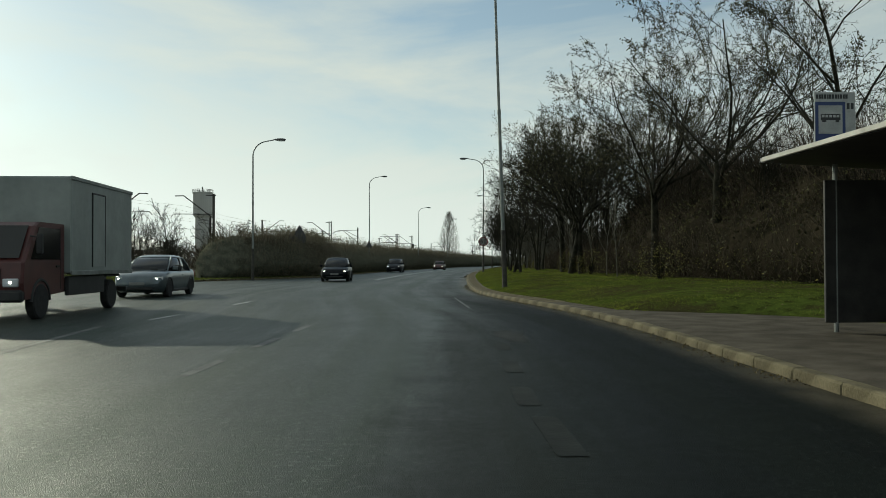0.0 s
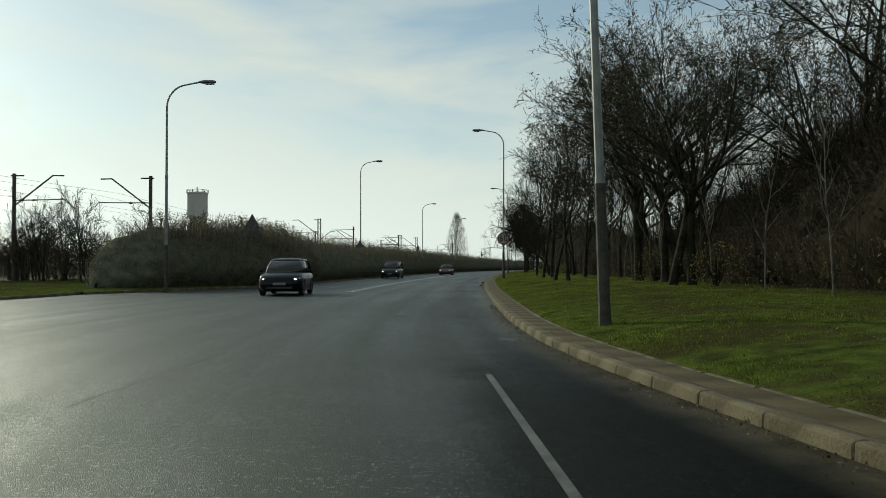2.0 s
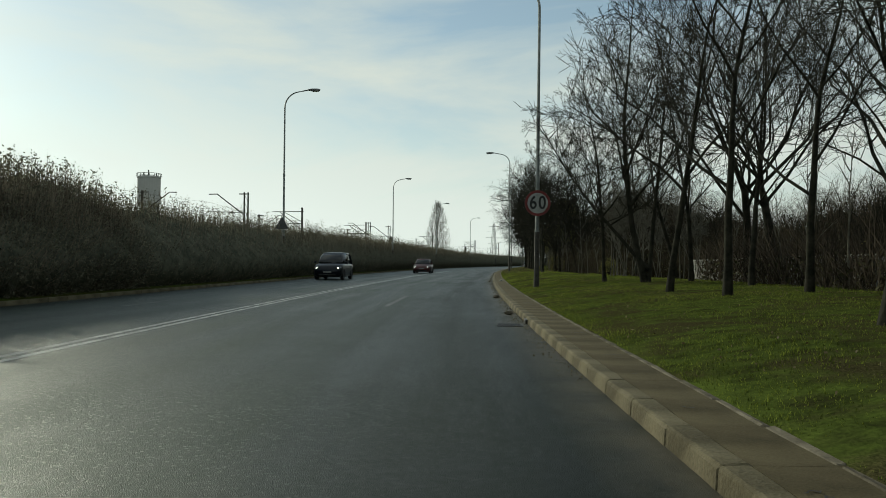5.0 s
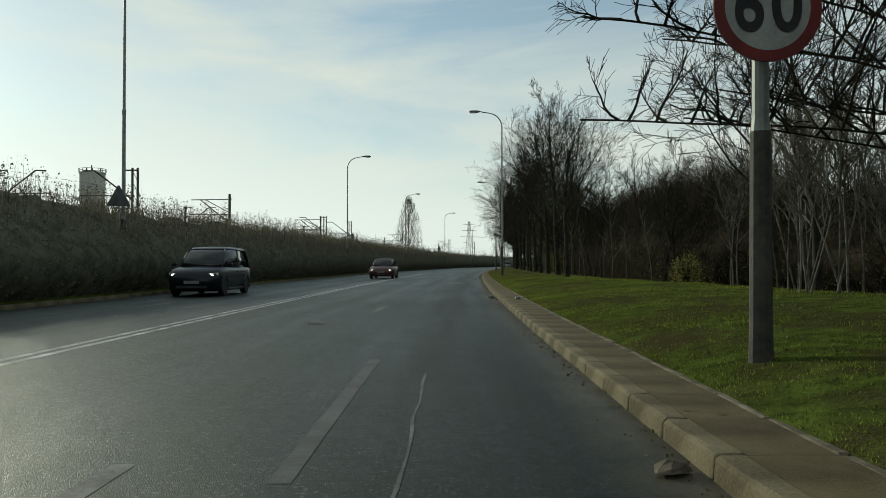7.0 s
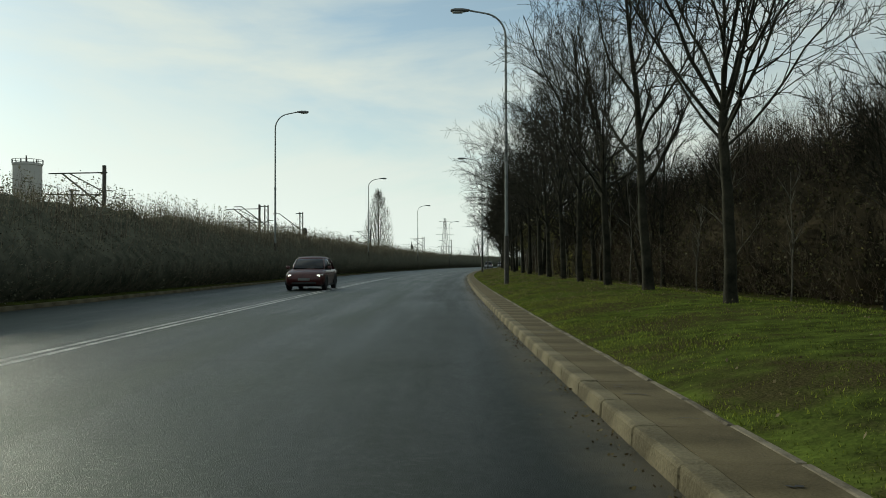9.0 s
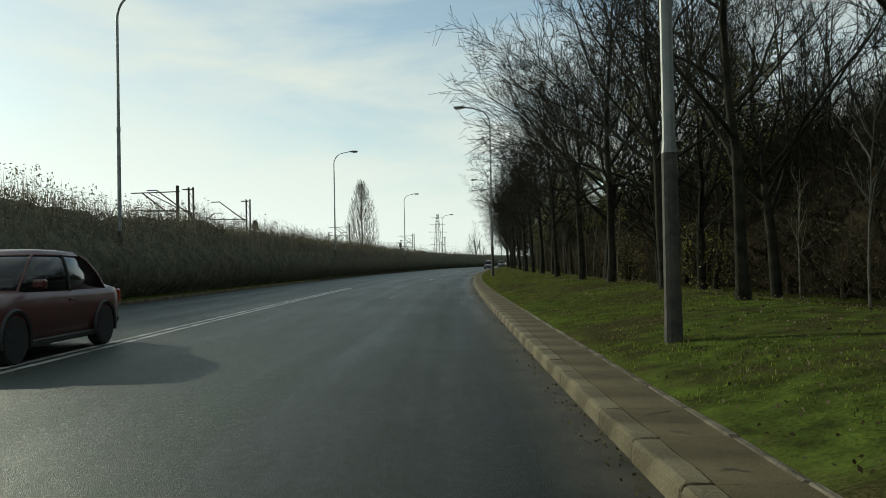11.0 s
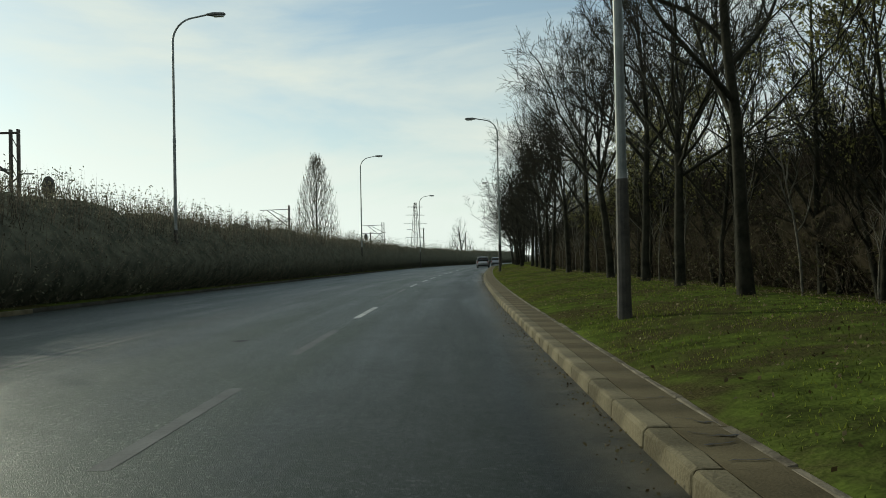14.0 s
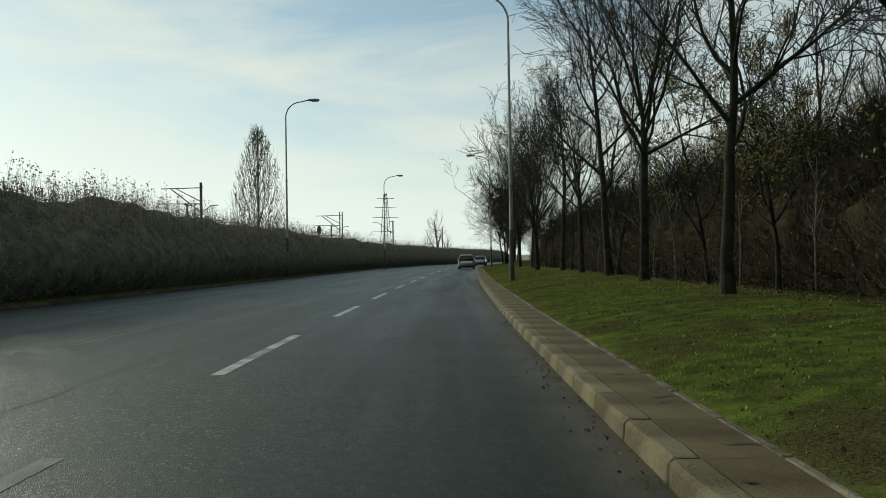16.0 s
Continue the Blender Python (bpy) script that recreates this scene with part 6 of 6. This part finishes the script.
        arch = [(sx * 0.985, 2.62 + 0.46 * math.cos(a), 0.40 + 0.46 * math.sin(a)) for a in np.linspace(0.0, math.pi, 11)]
        part("wheel_arch", Shape().tube(arch, 0.045, 6), PLASTIC, t)
        for yy in (-1.85, 2.62):
            wheel(t, sx * 0.92, yy, 0.39, sx)
    return t


box_truck(pose(-10.45, 20.1, 0, 0, 0, 185))

# ---------------------------------------------------------------- bus stop
def bus_shelter(m):
    """Open side faces local -x; runs along y."""
    t = thing("bus_shelter", "old dark bus shelter with a pale-edged sloping flat roof", "bus shelter", m)
    part("roof", Shape().loft([[(-0.15, y, 2.66), (2.2, y, 2.54), (2.2, y, 2.60), (-0.15, y, 2.73)] for y in (-4.6, 0.35)]), SHELTER_DARK, t)
    part("roof_edge", Shape().box(-0.20, -4.65, 2.672, -0.15, 0.36, 2.745, 0.008), ROOF_STEEL, t, "pale sheet metal roof edge")
    part("roof_edge", Shape().box(-0.20, 0.35, 2.665, 2.2, 0.40, 2.735, 0.008), ROOF_STEEL, t)
    for y in (-4.3, -2.2, 0.0):
        part("front_post", Shape().tube([(0.80, y, 0), (0.80, y, 2.6)], 0.035, 8), GALV, t)
        part("back_post", Shape().tube([(1.95, y, 0), (1.95, y, 2.55)], 0.035, 8), STEEL_DARK, t)
    for i in range(4):
        part("back_panel", Shape().box(1.93, -4.3 + i * 1.08, 0.15, 1.97, -4.3 + i * 1.08 + 1.04, 2.4, 0.01), SHELTER_DARK, t)
    part("end_panel", Shape().box(0.62, -0.03, 0.15, 1.9, 0.03, 2.35, 0.01), SHELTER_DARK, t, "dark end wall panel")
    for k in range(3):
        part("bench_slat", Shape().box(1.38 + k * 0.15, -4.0, 0.46, 1.50 + k * 0.15, -0.5, 0.49, 0.008), WOOD, t)
    for y in (-3.7, -2.2, -0.8):
        part("bench_bracket", Shape().box(1.4, y - 0.03, 0.0, 1.8, y + 0.03, 0.46, 0.01), STEEL_DARK, t)
    return t


bus_shelter(pose(4.95, 12.7, 0.12, 0, 0, 4))

t = thing("bus_stop_sign", "blue and white bus stop sign on a post by the shelter", "bus stop sign", pose(6.02, 13.35, -0.02, 0, 0, 2))
part("post", Shape().tube([(0.0, 0.04, -0.1), (0.0, 0.04, 3.95)], 0.03, 8), GALV, t)
part("back_plate", Shape().box(-0.335, -0.012, 3.0, 0.335, 0.012, 3.98, 0.006), SIGN_WHITE, t, "white plate")
part("blue_field", Shape().box(-0.325, -0.018, 3.02, 0.165, -0.012, 3.82, 0.002), SIGN_BLUE, t, "blue panel")
part("white_field", Shape().box(-0.275, -0.022, 3.30, 0.115, -0.017, 3.76, 0.002), SIGN_WHITE, t)
bus = Shape().box(-0.24, -0.026, 3.52, 0.08, -0.021, 3.62, 0.002).box(-0.22, -0.026, 3.49, -0.15, -0.021, 3.52, 0.001).box(0.0, -0.026, 3.49, 0.06, -0.021, 3.52, 0.001)
part("bus_symbol", bus, SIGN_BLACK, t, "black bus silhouette")
for i in range(5):
    part("symbol_window", Shape().box(-0.225 + i * 0.06, -0.028, 3.565, -0.18 + i * 0.06, -0.0255, 3.605, 0.0005), SIGN_WHITE, t)
x = -0.31
for w in (0.05, 0.035, 0.04, 0.05, 0.03, 0.045, 0.05, 0.04, 0.035, 0.05, 0.04, 0.045):
    part("name_bar", Shape().box(x, -0.017, 3.87, x + w * 0.78, -0.0115, 3.94, 0.001), SIGN_BLACK, t)
    x += w * 1.03
for k in range(2):
    part("number_bar", Shape().box(0.19 + k * 0.065, -0.017, 3.70, 0.235 + k * 0.065, -0.0115, 3.80, 0.001), SIGN_BLACK, t)

# ---------------------------------------------------------------- small litter
rng = random.Random(3)
for k, (y, off) in enumerate(((78.6, -0.22), (79.4, -0.18), (70.2, -0.2), (101.4, -0.2))):
    p = lane(y, off)
    s = Shape()
    n = 8
    rings = []
    for j, (rr, z) in enumerate(((0.05, 0), (0.085, 0.02), (0.075, 0.05), (0.03, 0.07))):
        rings.append([(rr * rng.uniform(0.7, 1.3) * math.cos(6.283 * i / n), rr * rng.uniform(0.7, 1.3) * math.sin(6.283 * i / n) * 1.3, z * rng.uniform(0.8, 1.2)) for i in range(n)])
    o = solid("rubble", s.loft(rings), EDGING, "small lump of broken concrete in the gutter", "rubble", group="gutter rubble")
    o.matrix_basis = pose(p.x, p.y, 0.005 if off < 0 else 0.13, 0, 0, rng.uniform(0, 360))

q = lane(98.0, 0.42)
can = thing("crushed_can", "crushed dull metal drink can lying on the slabs", "litter", pose(q.x, q.y, 0.168, 0, 90, 20) @ Matrix.Diagonal((1.25, 1.25, 1.25, 1)))
part("can_body", Shape().tube([(0, 0, -0.06), (0.004, 0, -0.05), (-0.006, 0.004, 0), (0.004, 0, 0.05), (0, 0, 0.06)], [0.024, 0.033, 0.027, 0.033, 0.025], 12), GALV, can)
part("can_lid", Shape().tube([(0, 0, 0.06), (0, 0, 0.066)], 0.024, 12), RIM, can)

# ---------------------------------------------------------------- grass and fallen leaves
def grass_field(n, y0, y1, d0, d1, seed, hmin, hmax, power=1.0, left=False):
    r = np.random.default_rng(seed)
    ys = r.uniform(y0, y1, n)
    ds = d0 + (d1 - d0) * r.random(n) ** power
    P = np.zeros((n, 3))
    if left:
        P[:, :2] = lanes(ys, np.array([left_edge(y) for y in ys]) - ds)
        P[:, 2] = 0.10
    else:
        off = verge_starts(ys) + ds
        P[:, :2] = lanes(ys, off)
        P[:, 2] = [verge_z(o, y) - 0.015 for o, y in zip(off, ys)]
    worn = np.array([noise.noise(Vector((p[0] * 0.45, p[1] * 0.45, 3.7))) + 0.5 * noise.noise(Vector((p[0] * 1.7, p[1] * 1.7, 8.1))) for p in P])
    keep = worn + 0.28 - np.interp(ys, [100, 150], [0.0, 0.22]) + r.normal(scale=0.12, size=n) > np.where(ds < 0.4, 0.0, -0.16)
    P, n, ys, ds = P[keep], int(keep.sum()), ys[keep], ds[keep]
    h = r.uniform(hmin, hmax, n) * (0.75 + 0.5 * np.array([noise.noise(Vector((p[0] * 0.8, p[1] * 0.8, seed))) for p in P]))
    a = r.uniform(0, 2 * np.pi, n)
    w = r.uniform(0.004, 0.011, n)
    s = np.stack([np.cos(a) * w, np.sin(a) * w, np.zeros(n)], 1)
    tip = P + np.stack([r.normal(scale=0.35, size=n) * h, r.normal(scale=0.35, size=n) * h, h], 1)
    v = np.stack([P - s, P + s, tip], 1)
    return big_mesh("grass", v.reshape(-1, 3), np.arange(3 * n).reshape(n, 3), GRASS)


grass = solid("grass", grass_field(330000, 15, 120, 0.0, 7.0, 1, 0.025, 0.060, 1.5), None, "short green grass on the roadside verge", "grass", "stuff")
part("grass_far", grass_field(230000, 120, 260, 0.0, 7.0, 2, 0.03, 0.065, 1.35), None, grass)
solid("grass", grass_field(16000, 38, 70, 0.1, 7.0, 3, 0.06, 0.16, 1.0, True), None, "rough grass strip on the far side of the road", "grass", "stuff")


def litter(n, y0, y1, d0, d1, seed, gutter=False):
    r = np.random.default_rng(seed)
    P = np.zeros((n, 3))
    for i in range(n):
        y = r.uniform(y0, y1)
        if gutter:
            o = -abs(r.normal(scale=0.13)) - 0.02
            z = 0.012
        else:
            o = verge_start(y) + r.uniform(d0, d1)
            z = verge_z(o, y) + r.uniform(0.02, 0.07)
        p = lane(y, o)
        P[i] = (p.x, p.y, z)
    return P, r


P, r = litter(9000, 15, 270, 0.2, 7.0, 31)
P3, r3 = litter(16000, 118, 240, 0.05, 5.0, 34)
P = np.concatenate([P, P3])
fallen = solid("fallen_leaves", leaf_mesh("fallen_leaves", P, 0.036, FALLEN, r, 1.5, 0.0), None, "pale and yellow fallen leaves scattered over the grass", "fallen leaves", "stuff")
P, r = litter(1900, 8, 44, 0, 0, 32, True)
P2, r2 = litter(4200, 60, 240, 0, 0, 33, True)
part("gutter_leaves", leaf_mesh("gutter_leaves", np.concatenate([P, P2]), 0.028, FALLEN, r, 1.5, 0.0), None, fallen)

# ---------------------------------------------------------------- kerb, gutter slabs and edging, piece by piece
def kerb_mesh(l, seed):
    """A kerbstone: sloping face, rounded front edge, square ends; the top is at z = 0."""
    rng = random.Random(seed)
    prof = [(0.158, -0.30), (0.158, 0.0), (0.040, 0.0), (0.022, -0.003), (0.009, -0.012), (0.002, -0.028), (-0.016, -0.30)]
    rings = []
    for f in (-0.5, -0.485, -0.17, 0.16, 0.485, 0.5):
        in_ = 0.006 if abs(f) > 0.49 else 0.0
        rings.append([(x + (in_ if x < 0.1 else 0) + rng.uniform(-0.004, 0.004), f * l, z - (in_ * 0.7 if z > -0.2 else 0) + rng.uniform(-0.003, 0.003)) for x, z in prof])
    return Shape().loft(rings).mesh("kerbstone", KERB, False)


def stone_mesh(name, w, l, h, c, material, front_slope=0.0, seed=0, wear=1.0):
    """A worn block: w across, l along, top at z = 0."""
    s = Shape().box(-0.0, -l / 2, -h, w, l / 2, 0.0, c)
    rng = random.Random(seed)
    s.v = [(x + (front_slope * (-z) if x < w * 0.4 else 0) * -1 + wear * rng.uniform(-0.007, 0.007), y + wear * rng.uniform(-0.009, 0.003) * (1 if y > 0 else -1), z + wear * rng.uniform(-0.007, 0.004)) for x, y, z in s.v]
    return s.mesh(name, material)


kerb_meshes = [kerb_mesh(l, i) for i, l in enumerate((1.0, 1.0, 0.996, 0.99, 0.985, 0.965))]
slab_meshes = [stone_mesh("slab", 0.52, 1.0, 0.08, 0.003, SLAB, 0, 10 + i, 0.22) for i in range(4)]
edge_meshes = [stone_mesh("edging_stone", 0.085, (1.0, 0.998, 0.99, 0.97)[i], 0.25, 0.022, EDGING, 0, 20 + i) for i in range(4)]
kerb = thing("kerb", "worn pale concrete kerbstones along the road", "kerb", kind="structure")
slabs = thing("gutter_strip", "brown concrete slabs behind the kerb, cracked and dirty", "slab strip", kind="structure")
edging = thing("edging", "narrow concrete edging between slabs and grass", "edging", kind="structure")
# hairline breaks across the slabs
crack_rng = random.Random(71)
for k in range(230):
    y = crack_rng.uniform(24, 214)
    o, run = crack_rng.uniform(0.19, 0.40), crack_rng.uniform(0.06, 0.24)
    w, vs = crack_rng.uniform(0.008, 0.022), []
    yy = y
    for i in range(6):
        yy += crack_rng.uniform(-0.035, 0.035)
        ww = w * crack_rng.uniform(0.3, 1.0) * (0.35 if i in (0, 5) else 1)
        vs += [lane(yy - ww, o + run * i / 5, 0.1345), lane(yy + ww, o + run * i / 5, 0.1345)]
    part("crack", Shape().add(vs, [(2 * i, 2 * i + 2, 2 * i + 3, 2 * i + 1) for i in range(5)]), TAR, slabs)
far_kerb = thing("left_kerb", "low concrete kerb on the far side of the road", "kerb", kind="structure")
rng = random.Random(9)


def lay(name, mesh_list, parent, y, off, z, tilt=0.6):
    p = lane(y, off)
    o = new(name, rng.choice(mesh_list))
    o.parent = parent
    o.matrix_basis = pose(p.x, p.y, z + rng.uniform(-0.003, 0.003) * min(1, tilt * 3), rng.uniform(-tilt, tilt), rng.uniform(-tilt, tilt), heading(y) + rng.uniform(-tilt, tilt))
    return o


def step_of(y):
    s = (kerb_x(y + 0.5) - kerb_x(y - 0.5))
    return 1.0 / math.hypot(1, s)


y = -2.0
n = 0
while n < 298:
    lay("kerbstone", kerb_meshes if y > 26 else kerb_meshes[:3], kerb, y, 0.0, 0.118 if y < 32 else 0.134, 0.22)
    if y > 22.5:
        lay("slab", slab_meshes, slabs, y, 0.172, 0.128, 0.04)
        lay("edging_stone", edge_meshes, edging, y, verge_start(y) - 0.085, 0.136, 0.7)
    y += step_of(y)
    n += 1
y = 40.0
n = 0
while n < 150:
    p = lane(y, left_edge(y) - 0.10)
    o = new("kerbstone", kerb_meshes[n % 5])
    o.parent = far_kerb
    o.matrix_basis = pose(p.x, p.y, 0.115, 0, 0, heading(y) + (0 if not 54 < y < 68 else -20))
    y += step_of(y)
    n += 1

solid("left_kerb", strip("left_kerb", y - 0.5, 452, 1.0, lambda v: [left_edge(v) - d for d in (0.27, 0.10, 0.085)], lambda o, v: -0.02 if o > left_edge(v) - 0.09 else 0.112, DARK_KERB), None, "low dark concrete kerb running on below the hedge", "kerb", "structure")
